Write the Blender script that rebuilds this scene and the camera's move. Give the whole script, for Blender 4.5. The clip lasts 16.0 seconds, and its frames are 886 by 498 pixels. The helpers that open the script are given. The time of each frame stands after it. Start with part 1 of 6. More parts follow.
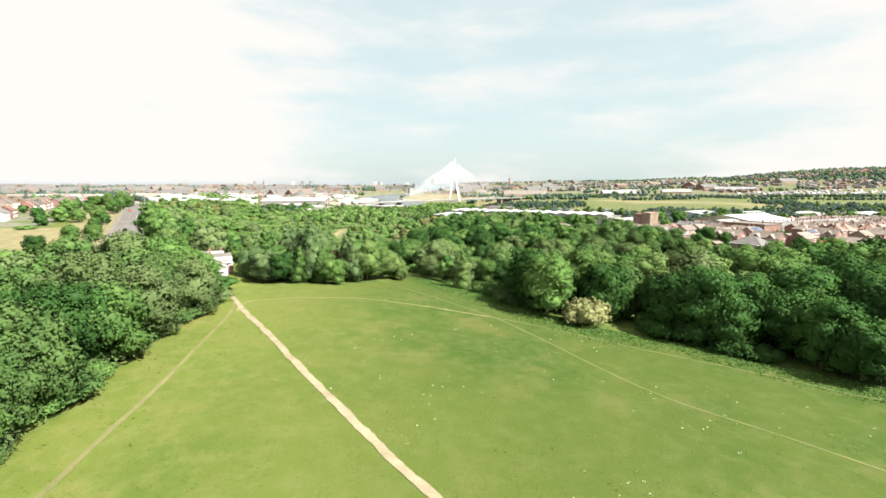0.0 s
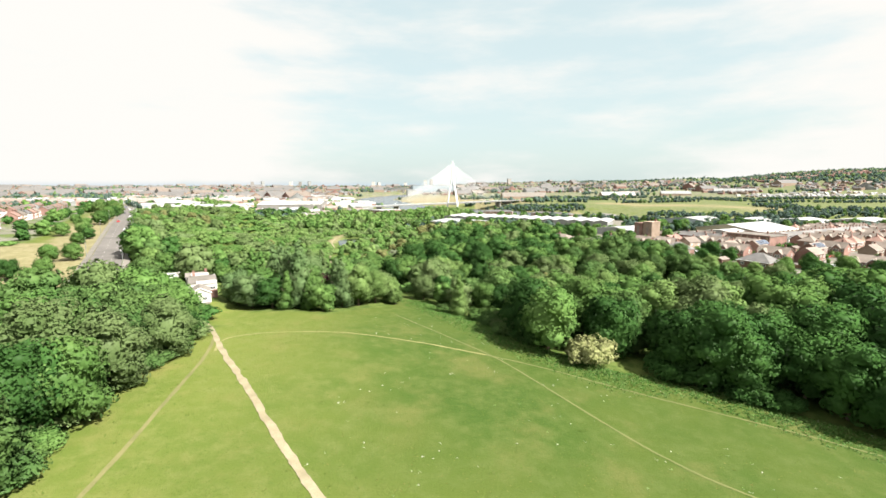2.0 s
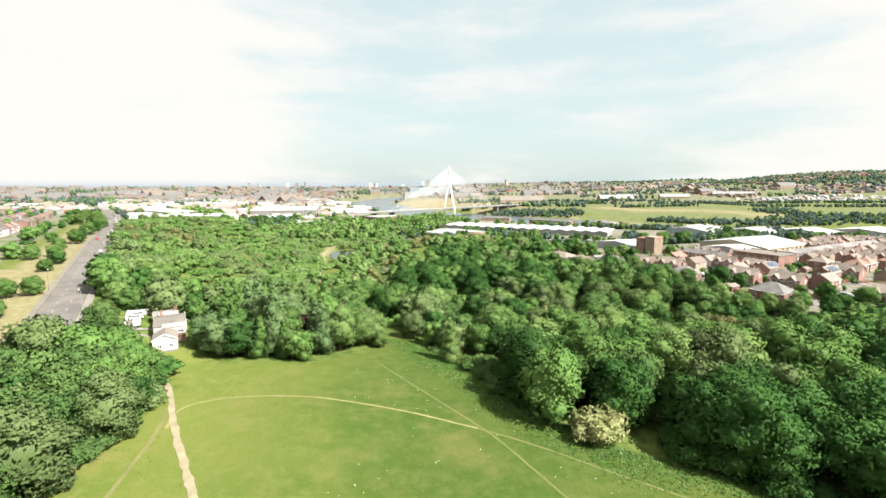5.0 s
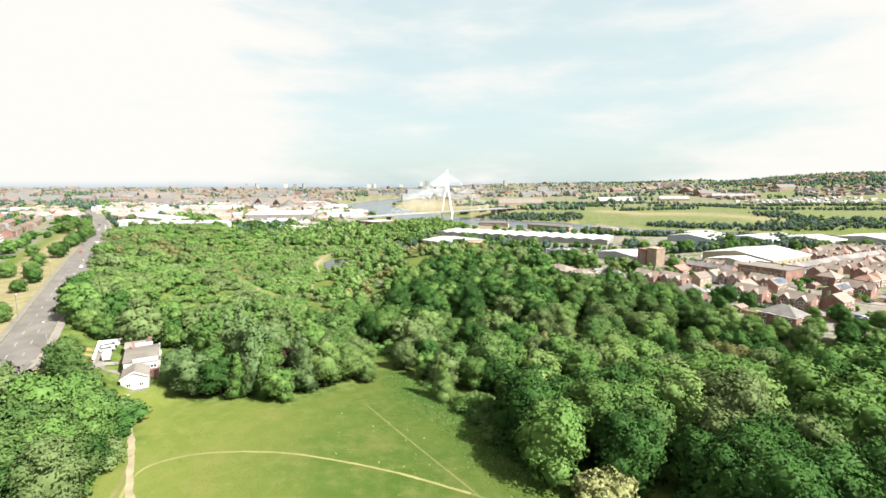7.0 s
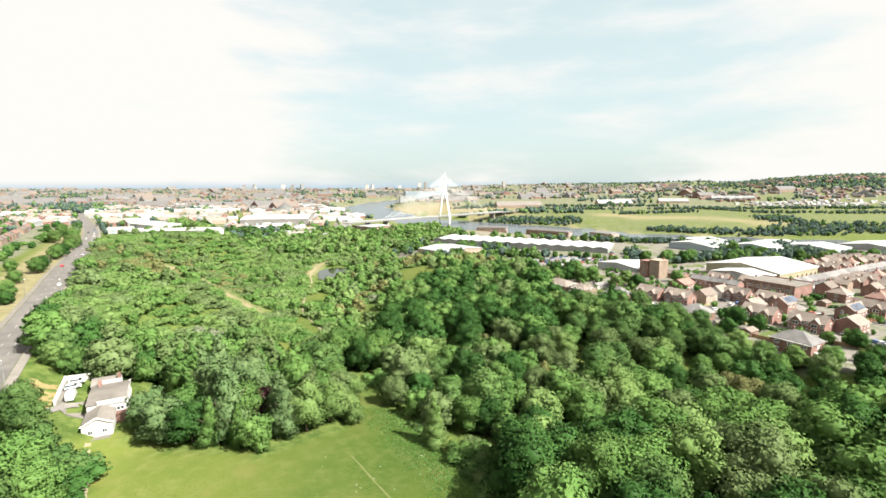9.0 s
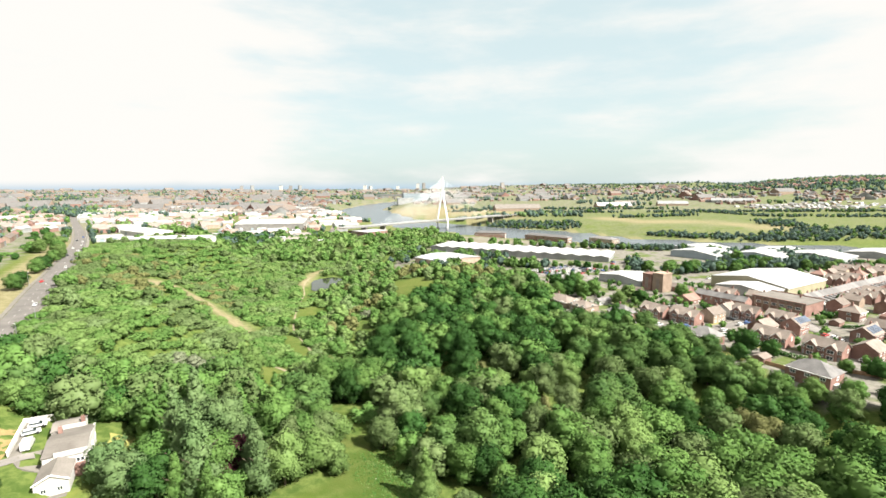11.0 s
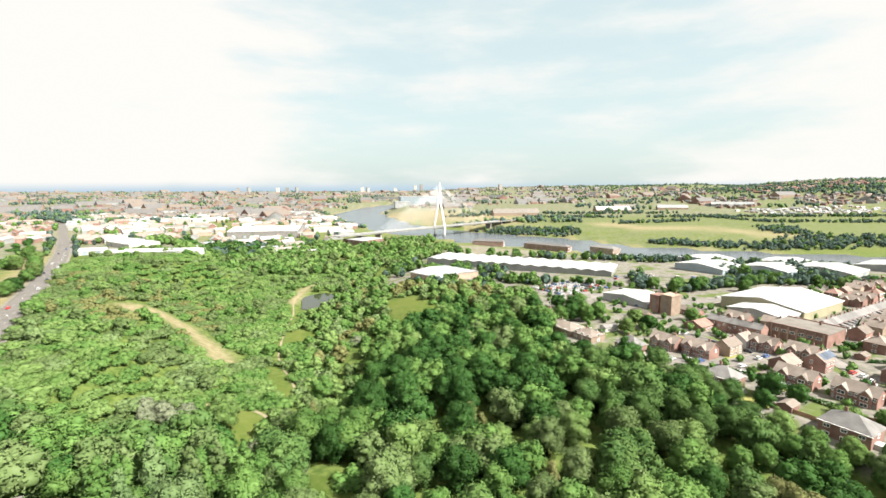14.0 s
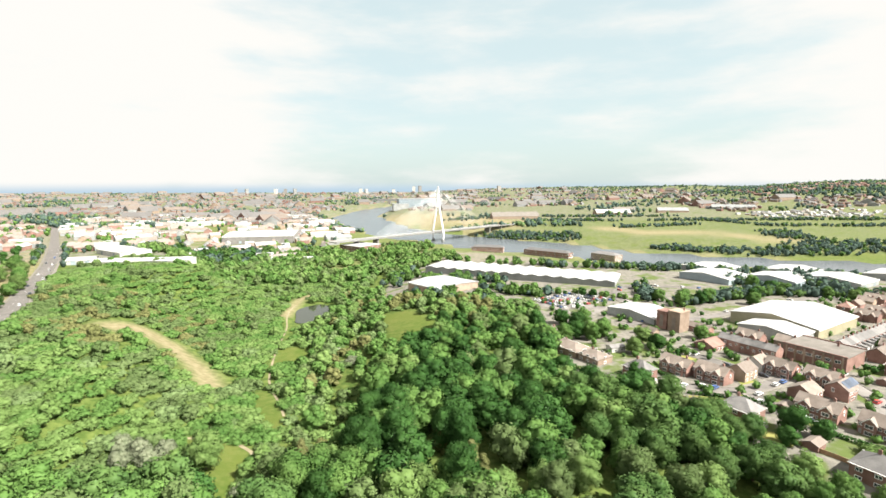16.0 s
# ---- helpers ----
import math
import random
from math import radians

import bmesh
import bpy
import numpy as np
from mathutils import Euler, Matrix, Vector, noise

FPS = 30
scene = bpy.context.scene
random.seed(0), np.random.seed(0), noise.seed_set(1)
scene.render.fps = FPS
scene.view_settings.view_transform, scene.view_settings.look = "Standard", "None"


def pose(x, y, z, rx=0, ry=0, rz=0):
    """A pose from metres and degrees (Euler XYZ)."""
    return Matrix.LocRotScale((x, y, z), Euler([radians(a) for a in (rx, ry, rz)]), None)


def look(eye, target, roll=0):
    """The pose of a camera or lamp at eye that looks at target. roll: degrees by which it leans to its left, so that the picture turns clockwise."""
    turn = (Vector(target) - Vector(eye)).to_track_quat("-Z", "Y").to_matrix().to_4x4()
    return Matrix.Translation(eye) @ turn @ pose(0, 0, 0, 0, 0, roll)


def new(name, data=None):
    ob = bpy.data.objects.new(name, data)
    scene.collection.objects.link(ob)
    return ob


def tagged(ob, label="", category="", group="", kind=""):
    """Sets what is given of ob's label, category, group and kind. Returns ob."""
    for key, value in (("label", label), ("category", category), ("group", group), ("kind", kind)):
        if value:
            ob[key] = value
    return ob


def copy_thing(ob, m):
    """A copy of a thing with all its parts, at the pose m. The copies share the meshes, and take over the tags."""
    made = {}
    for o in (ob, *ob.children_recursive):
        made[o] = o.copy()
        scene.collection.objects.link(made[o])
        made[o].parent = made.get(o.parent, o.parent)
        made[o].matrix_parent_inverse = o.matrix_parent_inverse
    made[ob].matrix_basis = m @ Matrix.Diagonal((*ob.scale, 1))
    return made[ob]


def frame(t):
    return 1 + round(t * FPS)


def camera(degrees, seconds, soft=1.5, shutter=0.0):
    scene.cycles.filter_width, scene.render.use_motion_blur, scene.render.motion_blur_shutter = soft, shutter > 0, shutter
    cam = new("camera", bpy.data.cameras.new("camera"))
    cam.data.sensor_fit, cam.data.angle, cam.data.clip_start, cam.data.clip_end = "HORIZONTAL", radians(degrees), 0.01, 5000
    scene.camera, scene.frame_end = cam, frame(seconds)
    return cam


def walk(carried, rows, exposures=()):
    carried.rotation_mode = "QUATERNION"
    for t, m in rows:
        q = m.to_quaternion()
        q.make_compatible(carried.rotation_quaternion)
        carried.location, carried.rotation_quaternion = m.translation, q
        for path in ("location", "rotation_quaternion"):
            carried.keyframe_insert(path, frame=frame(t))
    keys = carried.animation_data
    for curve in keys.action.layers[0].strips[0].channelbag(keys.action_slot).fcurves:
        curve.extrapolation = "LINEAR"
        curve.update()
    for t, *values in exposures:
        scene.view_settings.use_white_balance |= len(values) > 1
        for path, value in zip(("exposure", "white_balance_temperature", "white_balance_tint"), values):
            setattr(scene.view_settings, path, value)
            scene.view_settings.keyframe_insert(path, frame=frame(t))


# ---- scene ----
cam = camera(86.0, 16.0, soft=1.6)
# seconds, place, heading to the left, pitch up, roll: a steady climb with a slow drift ahead
ROWS = [
    (0, 0.000, 0.000, 55.235, 0.000, -7.968, 0.005),
    (1, 0.487, 4.763, 58.701, -0.084, -7.988, -0.008),
    (2, 1.131, 9.732, 62.186, -0.169, -8.004, -0.021),
    (3, 1.907, 14.899, 65.687, -0.253, -8.017, -0.034),
    (4, 2.788, 20.258, 69.202, -0.337, -8.027, -0.046),
    (5, 3.747, 25.799, 72.727, -0.422, -8.034, -0.059),
    (6, 4.757, 31.514, 76.261, -0.506, -8.037, -0.072),
    (7, 5.792, 37.397, 79.799, -0.590, -8.037, -0.085),
    (8, 6.825, 43.439, 83.339, -0.674, -8.034, -0.098),
    (9, 7.829, 49.632, 86.878, -0.758, -8.027, -0.111),
    (10, 8.778, 55.968, 90.413, -0.842, -8.018, -0.124),
    (11, 9.644, 62.439, 93.941, -0.926, -8.005, -0.136),
    (12, 10.402, 69.038, 97.460, -1.010, -7.989, -0.149),
    (13, 11.025, 75.756, 100.966, -1.094, -7.969, -0.162),
    (14, 11.486, 82.585, 104.456, -1.178, -7.947, -0.175),
    (15, 11.758, 89.519, 107.928, -1.261, -7.921, -0.188),
    (16, 11.814, 96.547, 111.379, -1.345, -7.892, -0.201),
]
walk(cam, [(t, pose(x, y, z, 0, 0, yaw) @ pose(0, 0, 0, 90 + pitch) @ pose(0, 0, 0, 0, 0, roll))
           for t, x, y, z, yaw, pitch, roll in ROWS])

# ==== light: sky, sun, exposure ====
EXPOSURE = 1.75
scene.view_settings.exposure = EXPOSURE
SUN_AZ = Vector((0.865, -0.50, 0)).normalized()      # the side the sun stands on
SUN_EL = radians(46)
to_sun = Vector((SUN_AZ.x * math.cos(SUN_EL), SUN_AZ.y * math.cos(SUN_EL), math.sin(SUN_EL)))
sun = new("sun", bpy.data.lights.new("sun", "SUN"))
sun.data.energy, sun.data.angle, sun.data.color = 5.0, radians(1.0), (1.0, 0.95, 0.86)
sun.matrix_world = look((0, 0, 400), Vector((0, 0, 400)) - to_sun)


def build_world():
    w = bpy.data.worlds.new("sky")
    scene.world = w
    w.use_nodes = True
    nt = w.node_tree
    N, L = nt.nodes, nt.links
    N.clear()
    out = N.new("ShaderNodeOutputWorld")
    bg = N.new("ShaderNodeBackground")
    sky = N.new("ShaderNodeTexSky")
    sky.sky_type, sky.sun_disc = "NISHITA", False
    sky.sun_elevation, sky.sun_rotation = SUN_EL, math.atan2(SUN_AZ.x, SUN_AZ.y)
    sky.air_density, sky.dust_density, sky.ozone_density = 1.0, 2.0, 1.0
    scale = N.new("ShaderNodeVectorMath")
    scale.operation = "SCALE"
    scale.inputs["Scale"].default_value = 0.061
    L.new(sky.outputs[0], scale.inputs[0])
    tc = N.new("ShaderNodeTexCoord")
    # cloud layer: stretched towards the horizon
    mp = N.new("ShaderNodeMapping")
    mp.inputs["Scale"].default_value = (2.2, 2.2, 9.0)
    mp.inputs["Location"].default_value = (0.3, 1.1, 0.35)
    L.new(tc.outputs["Generated"], mp.inputs[0])
    nz = N.new("ShaderNodeTexNoise")
    nz.inputs["Scale"].default_value, nz.inputs["Detail"].default_value = 1.6, 7.0
    nz.inputs["Roughness"].default_value = 0.55
    L.new(mp.outputs[0], nz.inputs["Vector"])
    # a clearing in the cloud ahead
    dot = N.new("ShaderNodeVectorMath")
    dot.operation = "DOT_PRODUCT"
    g = Vector((0.16, 0.97, 0.16)).normalized()
    dot.inputs[1].default_value = g
    L.new(tc.outputs["Generated"], dot.inputs[0])
    clear = N.new("ShaderNodeMapRange")
    clear.interpolation_type = "SMOOTHSTEP"
    clear.inputs[1].default_value, clear.inputs[2].default_value = 0.79, 0.985
    clear.inputs[3].default_value, clear.inputs[4].default_value = 0.34, -0.05
    L.new(dot.outputs["Value"], clear.inputs[0])
    add = N.new("ShaderNodeMath")
    L.new(nz.outputs["Fac"], add.inputs[0])
    L.new(clear.outputs[0], add.inputs[1])
    ramp = N.new("ShaderNodeMapRange")
    ramp.interpolation_type = "SMOOTHSTEP"
    ramp.inputs[1].default_value, ramp.inputs[2].default_value = 0.36, 0.74
    L.new(add.outputs[0], ramp.inputs[0])
    mix = N.new("ShaderNodeMix")
    mix.data_type = "RGBA"
    L.new(ramp.outputs[0], mix.inputs[0])
    haze = N.new("ShaderNodeMix")
    haze.data_type = "RGBA"
    haze.inputs[0].default_value = 0.8
    L.new(scale.outputs[0], haze.inputs[6])
    haze.inputs[7].default_value = (0.231, 0.272, 0.264, 1)
    L.new(haze.outputs[2], mix.inputs[6])
    mix.inputs[7].default_value = (0.298, 0.293, 0.281, 1)
    # below the horizon lies the sea, blue with haze
    sep = N.new("ShaderNodeSeparateXYZ")
    L.new(tc.outputs["Generated"], sep.inputs[0])
    low = N.new("ShaderNodeMapRange")
    low.interpolation_type = "SMOOTHSTEP"
    low.inputs[1].default_value, low.inputs[2].default_value = 0.006, -0.016
    L.new(sep.outputs[2], low.inputs[0])
    sea = N.new("ShaderNodeMix")
    sea.data_type = "RGBA"
    L.new(low.outputs[0], sea.inputs[0])
    L.new(mix.outputs[2], sea.inputs[6])
    sea.inputs[7].default_value = (0.158, 0.206, 0.244, 1)
    L.new(sea.outputs[2], bg.inputs[0])
    # the cloud sheet brightens towards the zenith, as thin overcast does
    up = N.new("ShaderNodeMapRange")
    up.interpolation_type = "SMOOTHSTEP"
    up.inputs[1].default_value, up.inputs[2].default_value = 0.3, 1.0
    up.inputs[3].default_value, up.inputs[4].default_value = 1.0, 1.15
    L.new(sep.outputs[2], up.inputs[0])
    L.new(up.outputs[0], bg.inputs[1])
    L.new(bg.outputs[0], out.inputs[0])


build_world()

# ==== materials ====


def material(name, c1, c2, rough=0.8, scale=1.0, fine=20.0, metal=0.0, bump=0.2, vary=0.25, contrast=0.5, spec=0.3):
    """Two tones mixed by a coarse and a fine noise in metres, with a little relief and per-object change."""
    m = bpy.data.materials.new(name)
    m.use_nodes = True
    nt = m.node_tree
    N, L = nt.nodes, nt.links
    b = N["Principled BSDF"]
    geo = N.new("ShaderNodeNewGeometry")
    n1, n2 = N.new("ShaderNodeTexNoise"), N.new("ShaderNodeTexNoise")
    n1.inputs["Scale"].default_value, n1.inputs["Detail"].default_value = scale, 4
    n2.inputs["Scale"].default_value, n2.inputs["Detail"].default_value = fine, 3
    for n in (n1, n2):
        L.new(geo.outputs["Position"], n.inputs["Vector"])
    s = N.new("ShaderNodeMath")
    s.operation = "MULTIPLY_ADD"
    L.new(n1.outputs["Fac"], s.inputs[0])
    s.inputs[1].default_value = 0.6
    h = N.new("ShaderNodeMath")
    h.operation = "MULTIPLY"
    L.new(n2.outputs["Fac"], h.inputs[0])
    h.inputs[1].default_value = 0.4
    L.new(h.outputs[0], s.inputs[2])
    r = N.new("ShaderNodeMapRange")
    r.inputs[1].default_value, r.inputs[2].default_value = 0.5 - contrast / 4, 0.5 + contrast / 4
    L.new(s.outputs[0], r.inputs[0])
    mx = N.new("ShaderNodeMix")
    mx.data_type = "RGBA"
    mx.inputs[6].default_value, mx.inputs[7].default_value = (*c1, 1), (*c2, 1)
    L.new(r.outputs[0], mx.inputs[0])
    oi = N.new("ShaderNodeObjectInfo")
    hs = N.new("ShaderNodeHueSaturation")
    v = N.new("ShaderNodeMapRange")
    v.inputs[3].default_value, v.inputs[4].default_value = 1 - vary, 1 + vary
    L.new(oi.outputs["Random"], v.inputs[0])
    L.new(v.outputs[0], hs.inputs["Value"])
    L.new(mx.outputs[2], hs.inputs["Color"])
    L.new(hs.outputs[0], b.inputs["Base Color"])
    b.inputs["Roughness"].default_value, b.inputs["Metallic"].default_value = rough, metal
    b.inputs["Specular IOR Level"].default_value = spec
    if bump:
        bp = N.new("ShaderNodeBump")
        bp.inputs["Strength"].default_value, bp.inputs["Distance"].default_value = bump, 0.05
        L.new(n2.outputs["Fac"], bp.inputs["Height"])
        L.new(bp.outputs[0], b.inputs["Normal"])
    return m


def leaf_material(name, c1, c2, patch=0.12):
    """Foliage: tone changes per leaf clump and per patch, with light coming through."""
    m = bpy.data.materials.new(name)
    m.use_nodes = True
    nt = m.node_tree
    N, L = nt.nodes, nt.links
    N.clear()
    out = N.new("ShaderNodeOutputMaterial")
    geo = N.new("ShaderNodeNewGeometry")
    oi = N.new("ShaderNodeObjectInfo")
    nz = N.new("ShaderNodeTexNoise")
    nz.inputs["Scale"].default_value, nz.inputs["Detail"].default_value = patch, 2
    L.new(geo.outputs["Position"], nz.inputs["Vector"])
    a = N.new("ShaderNodeMath")
    a.operation = "MULTIPLY_ADD"
    L.new(geo.outputs["Random Per Island"], a.inputs[0])
    a.inputs[1].default_value = 0.16
    s = N.new("ShaderNodeMapRange")
    s.inputs[1].default_value, s.inputs[2].default_value = 0.35, 0.65
    s.inputs[3].default_value, s.inputs[4].default_value = 0.02, 0.68
    L.new(nz.outputs["Fac"], s.inputs[0])
    L.new(s.outputs[0], a.inputs[2])
    mx = N.new("ShaderNodeMix")
    mx.data_type = "RGBA"
    mx.inputs[6].default_value, mx.inputs[7].default_value = (*c1, 1), (*c2, 1)
    L.new(a.outputs[0], mx.inputs[0])
    hs = N.new("ShaderNodeHueSaturation")
    v = N.new("ShaderNodeMapRange")
    v.inputs[3].default_value, v.inputs[4].default_value = 0.84, 1.18
    L.new(oi.outputs["Random"], v.inputs[0])
    L.new(v.outputs[0], hs.inputs["Value"])
    L.new(mx.outputs[2], hs.inputs["Color"])
    d, t, g = N.new("ShaderNodeBsdfDiffuse"), N.new("ShaderNodeBsdfTranslucent"), N.new("ShaderNodeBsdfGlossy")
    g.inputs["Roughness"].default_value = 0.5
    g.inputs["Color"].default_value = (0.9, 0.95, 0.9, 1)
    # small leaves hang every way: the light on them follows the bough that they cover
    at, turn, big, add = N.new("ShaderNodeAttribute"), N.new("ShaderNodeVectorTransform"), N.new("ShaderNodeVectorMath"), N.new("ShaderNodeVectorMath")
    at.attribute_name = "bough"
    turn.vector_type, turn.convert_from, turn.convert_to = "VECTOR", "OBJECT", "WORLD"
    L.new(at.outputs["Vector"], turn.inputs[0])
    big.operation = "SCALE"
    big.inputs["Scale"].default_value = 3.6
    L.new(turn.outputs[0], big.inputs[0])
    L.new(big.outputs[0], add.inputs[0])
    L.new(geo.outputs["Normal"], add.inputs[1])
    unit = N.new("ShaderNodeVectorMath")
    unit.operation = "NORMALIZE"
    L.new(add.outputs[0], unit.inputs[0])
    L.new(unit.outputs[0], d.inputs["Normal"])
    L.new(unit.outputs[0], t.inputs["Normal"])
    L.new(hs.outputs[0], d.inputs[0])
    L.new(hs.outputs[0], t.inputs[0])
    m1, m2 = N.new("ShaderNodeMixShader"), N.new("ShaderNodeMixShader")
    m1.inputs[0].default_value, m2.inputs[0].default_value = 0.30, 0.004
    L.new(d.outputs[0], m1.inputs[1])
    L.new(t.outputs[0], m1.inputs[2])
    L.new(m1.outputs[0], m2.inputs[1])
    L.new(g.outputs[0], m2.inputs[2])
    L.new(m2.outputs[0], out.inputs[0])
    return m


LEAF = {
    "mid": leaf_material("leaf_mid", (0.060, 0.126, 0.031), (0.124, 0.212, 0.059)),
    "dark": leaf_material("leaf_dark", (0.024, 0.065, 0.016), (0.054, 0.122, 0.030)),
    "light": leaf_material("leaf_light", (0.096, 0.163, 0.045), (0.163, 0.240, 0.081)),
    "olive": leaf_material("leaf_olive", (0.075, 0.118, 0.040), (0.131, 0.180, 0.073)),
    "blue": leaf_material("leaf_bluish", (0.084, 0.144, 0.056), (0.147, 0.216, 0.089)),
    "grey": leaf_material("leaf_grey_green", (0.048, 0.100, 0.029), (0.100, 0.164, 0.050)),
    "brown": leaf_material("leaf_brown_green", (0.109, 0.120, 0.045), (0.187, 0.194, 0.079)),
    "fresh": leaf_material("leaf_fresh", (0.099, 0.154, 0.057), (0.167, 0.232, 0.099)),
    "purple": leaf_material("leaf_purple", (0.030, 0.012, 0.015), (0.060, 0.024, 0.026)),
    "blossom": leaf_material("leaf_blossom", (0.139, 0.168, 0.056), (0.311, 0.310, 0.156), 1.5),
    # distant foliage: aerial haze mixed into the leaf colour as blue-grey
    "far": leaf_material("leaf_far_haze", (0.054, 0.090, 0.073), (0.094, 0.135, 0.111)),
    "pale": leaf_material("leaf_pale", (0.155, 0.185, 0.112), (0.258, 0.284, 0.189), 0.6),
}
BARK = material("bark", (0.07, 0.05, 0.035), (0.13, 0.1, 0.075), 0.95, 1, 12)
TARMAC = material("tarmac", (0.112, 0.105, 0.098), (0.173, 0.160, 0.149), 0.9, 0.15, 6, bump=0.1)
PAVING = material("pavement_concrete", (0.106, 0.098, 0.086), (0.155, 0.144, 0.126), 0.9, 0.4, 8)
WHITE_LINE = material("road_paint", (0.170, 0.170, 0.162), (0.255, 0.255, 0.242), 0.7, 2, 20)
DIRT = material("trodden_earth", (0.132, 0.114, 0.072), (0.198, 0.172, 0.113), 0.95, 0.35, 4)
TRAIL_PALE = material("pale_trodden_grass", (0.110, 0.113, 0.040), (0.163, 0.154, 0.063), 0.95, 0.25, 3)
TRAIL = material("trodden_grass", (0.071, 0.087, 0.025), (0.096, 0.104, 0.034), 0.95, 0.25, 3)
BRICK = material("red_brick", (0.155, 0.088, 0.072), (0.245, 0.150, 0.126), 0.9, 0.3, 5, vary=0.2)
BRICK2 = material("buff_brick", (0.20, 0.15, 0.112), (0.29, 0.225, 0.175), 0.9, 0.3, 5)
RENDER = material("white_render", (0.348, 0.341, 0.322), (0.470, 0.462, 0.443), 0.85, 0.3, 4, vary=0.06)
TILE = material("brown_roof_tile", (0.128, 0.106, 0.090), (0.190, 0.160, 0.138), 0.85, 0.35, 4)
TILE_RED = material("red_roof_tile", (0.165, 0.098, 0.080), (0.235, 0.148, 0.122), 0.85, 0.35, 4)
SLATE = material("grey_slate", (0.095, 0.092, 0.09), (0.155, 0.15, 0.146), 0.6, 0.35, 4)
SHEET = material("white_roof_sheet", (0.251, 0.255, 0.251), (0.370, 0.373, 0.370), 0.5, 0.05, 0.8, bump=0.05, vary=0.08)
CLAD = material("pale_cladding", (0.180, 0.189, 0.189), (0.270, 0.279, 0.279), 0.5, 0.1, 1.5, bump=0.05)
CLAD_Y = material("cream_cladding", (0.225, 0.207, 0.135), (0.306, 0.284, 0.198), 0.6, 0.1, 1.5, bump=0.05)
CLAD_B = material("blue_cladding", (0.189, 0.234, 0.261), (0.270, 0.315, 0.342), 0.5, 0.1, 1.5, bump=0.05)
FELT = material("grey_felt", (0.130, 0.118, 0.104), (0.190, 0.174, 0.156), 0.9, 0.2, 3)
FRAME_W = material("white_frame", (0.72, 0.72, 0.70), (0.82, 0.82, 0.80), 0.4, 2, 20, bump=0)
STEEL_W = material("white_painted_steel", (0.74, 0.75, 0.76), (0.84, 0.85, 0.85), 0.35, 0.1, 2, bump=0, vary=0.03)
STEEL_G = material("galvanised_steel", (0.20, 0.21, 0.21), (0.32, 0.33, 0.33), 0.5, 1, 12, metal=0.6, bump=0)
CONCRETE = material("concrete", (0.17, 0.165, 0.155), (0.25, 0.24, 0.23), 0.85, 0.3, 4)
RUBBER = material("rubber", (0.02, 0.02, 0.02), (0.035, 0.035, 0.035), 0.8, 2, 20, bump=0)
WOOD = material("fence_wood", (0.22, 0.14, 0.08), (0.36, 0.24, 0.14), 0.85, 0.6, 8)
LAWN = material("lawn", (0.114, 0.132, 0.031), (0.211, 0.194, 0.062), 0.95, 0.12, 3)
STRAW = material("dry_grass", (0.176, 0.136, 0.057), (0.255, 0.198, 0.088), 0.95, 0.1, 2)
SOLAR = material("solar_panel", (0.05, 0.065, 0.09), (0.09, 0.11, 0.15), 0.2, 0.5, 5, bump=0, spec=0.6)
HEDGE = LEAF["dark"]
PAINTS = [material("car_paint_" + n, c, tuple(min(1, v * 1.15) for v in c), 0.3, 1, 8, bump=0, vary=0.1, spec=0.6)
          for n, c in (("white", (0.52, 0.52, 0.51)), ("silver", (0.45, 0.46, 0.47)), ("red", (0.36, 0.03, 0.03)),
                       ("dark", (0.035, 0.037, 0.045)), ("blue", (0.05, 0.10, 0.26)))]


def glass_material():
    m = bpy.data.materials.new("window_glass")
    m.use_nodes = True
    b = m.node_tree.nodes["Principled BSDF"]
    b.inputs["Base Color"].default_value = (0.035, 0.045, 0.05, 1)
    b.inputs["Roughness"].default_value, b.inputs["Specular IOR Level"].default_value = 0.08, 0.7
    return m


GLASS = glass_material()


def water_material(name, c, rough=0.22, ior=1.17):
    m = bpy.data.materials.new(name)
    m.use_nodes = True
    nt = m.node_tree
    N, L = nt.nodes, nt.links
    b = N["Principled BSDF"]
    b.inputs["Roughness"].default_value, b.inputs["IOR"].default_value = rough, ior
    geo, nz, bp = N.new("ShaderNodeNewGeometry"), N.new("ShaderNodeTexNoise"), N.new("ShaderNodeBump")
    nz.inputs["Scale"].default_value, nz.inputs["Detail"].default_value = 0.35, 5
    L.new(geo.outputs["Position"], nz.inputs["Vector"])
    bp.inputs["Strength"].default_value, bp.inputs["Distance"].default_value = 0.25, 0.2
    L.new(nz.outputs["Fac"], bp.inputs["Height"])
    L.new(bp.outputs[0], b.inputs["Normal"])
    big = N.new("ShaderNodeTexNoise")
    big.inputs["Scale"].default_value = 0.012
    L.new(geo.outputs["Position"], big.inputs["Vector"])
    mx = N.new("ShaderNodeMix")
    mx.data_type = "RGBA"
    mx.inputs[6].default_value, mx.inputs[7].default_value = (*c, 1), tuple(v * 1.6 for v in c) + (1,)
    L.new(big.outputs["Fac"], mx.inputs[0])
    L.new(mx.outputs[2], b.inputs["Base Color"])
    return m


WATER = water_material("river_water", (0.064, 0.072, 0.080))
POND = water_material("pond_water", (0.022, 0.026, 0.018), 0.05, 1.3)


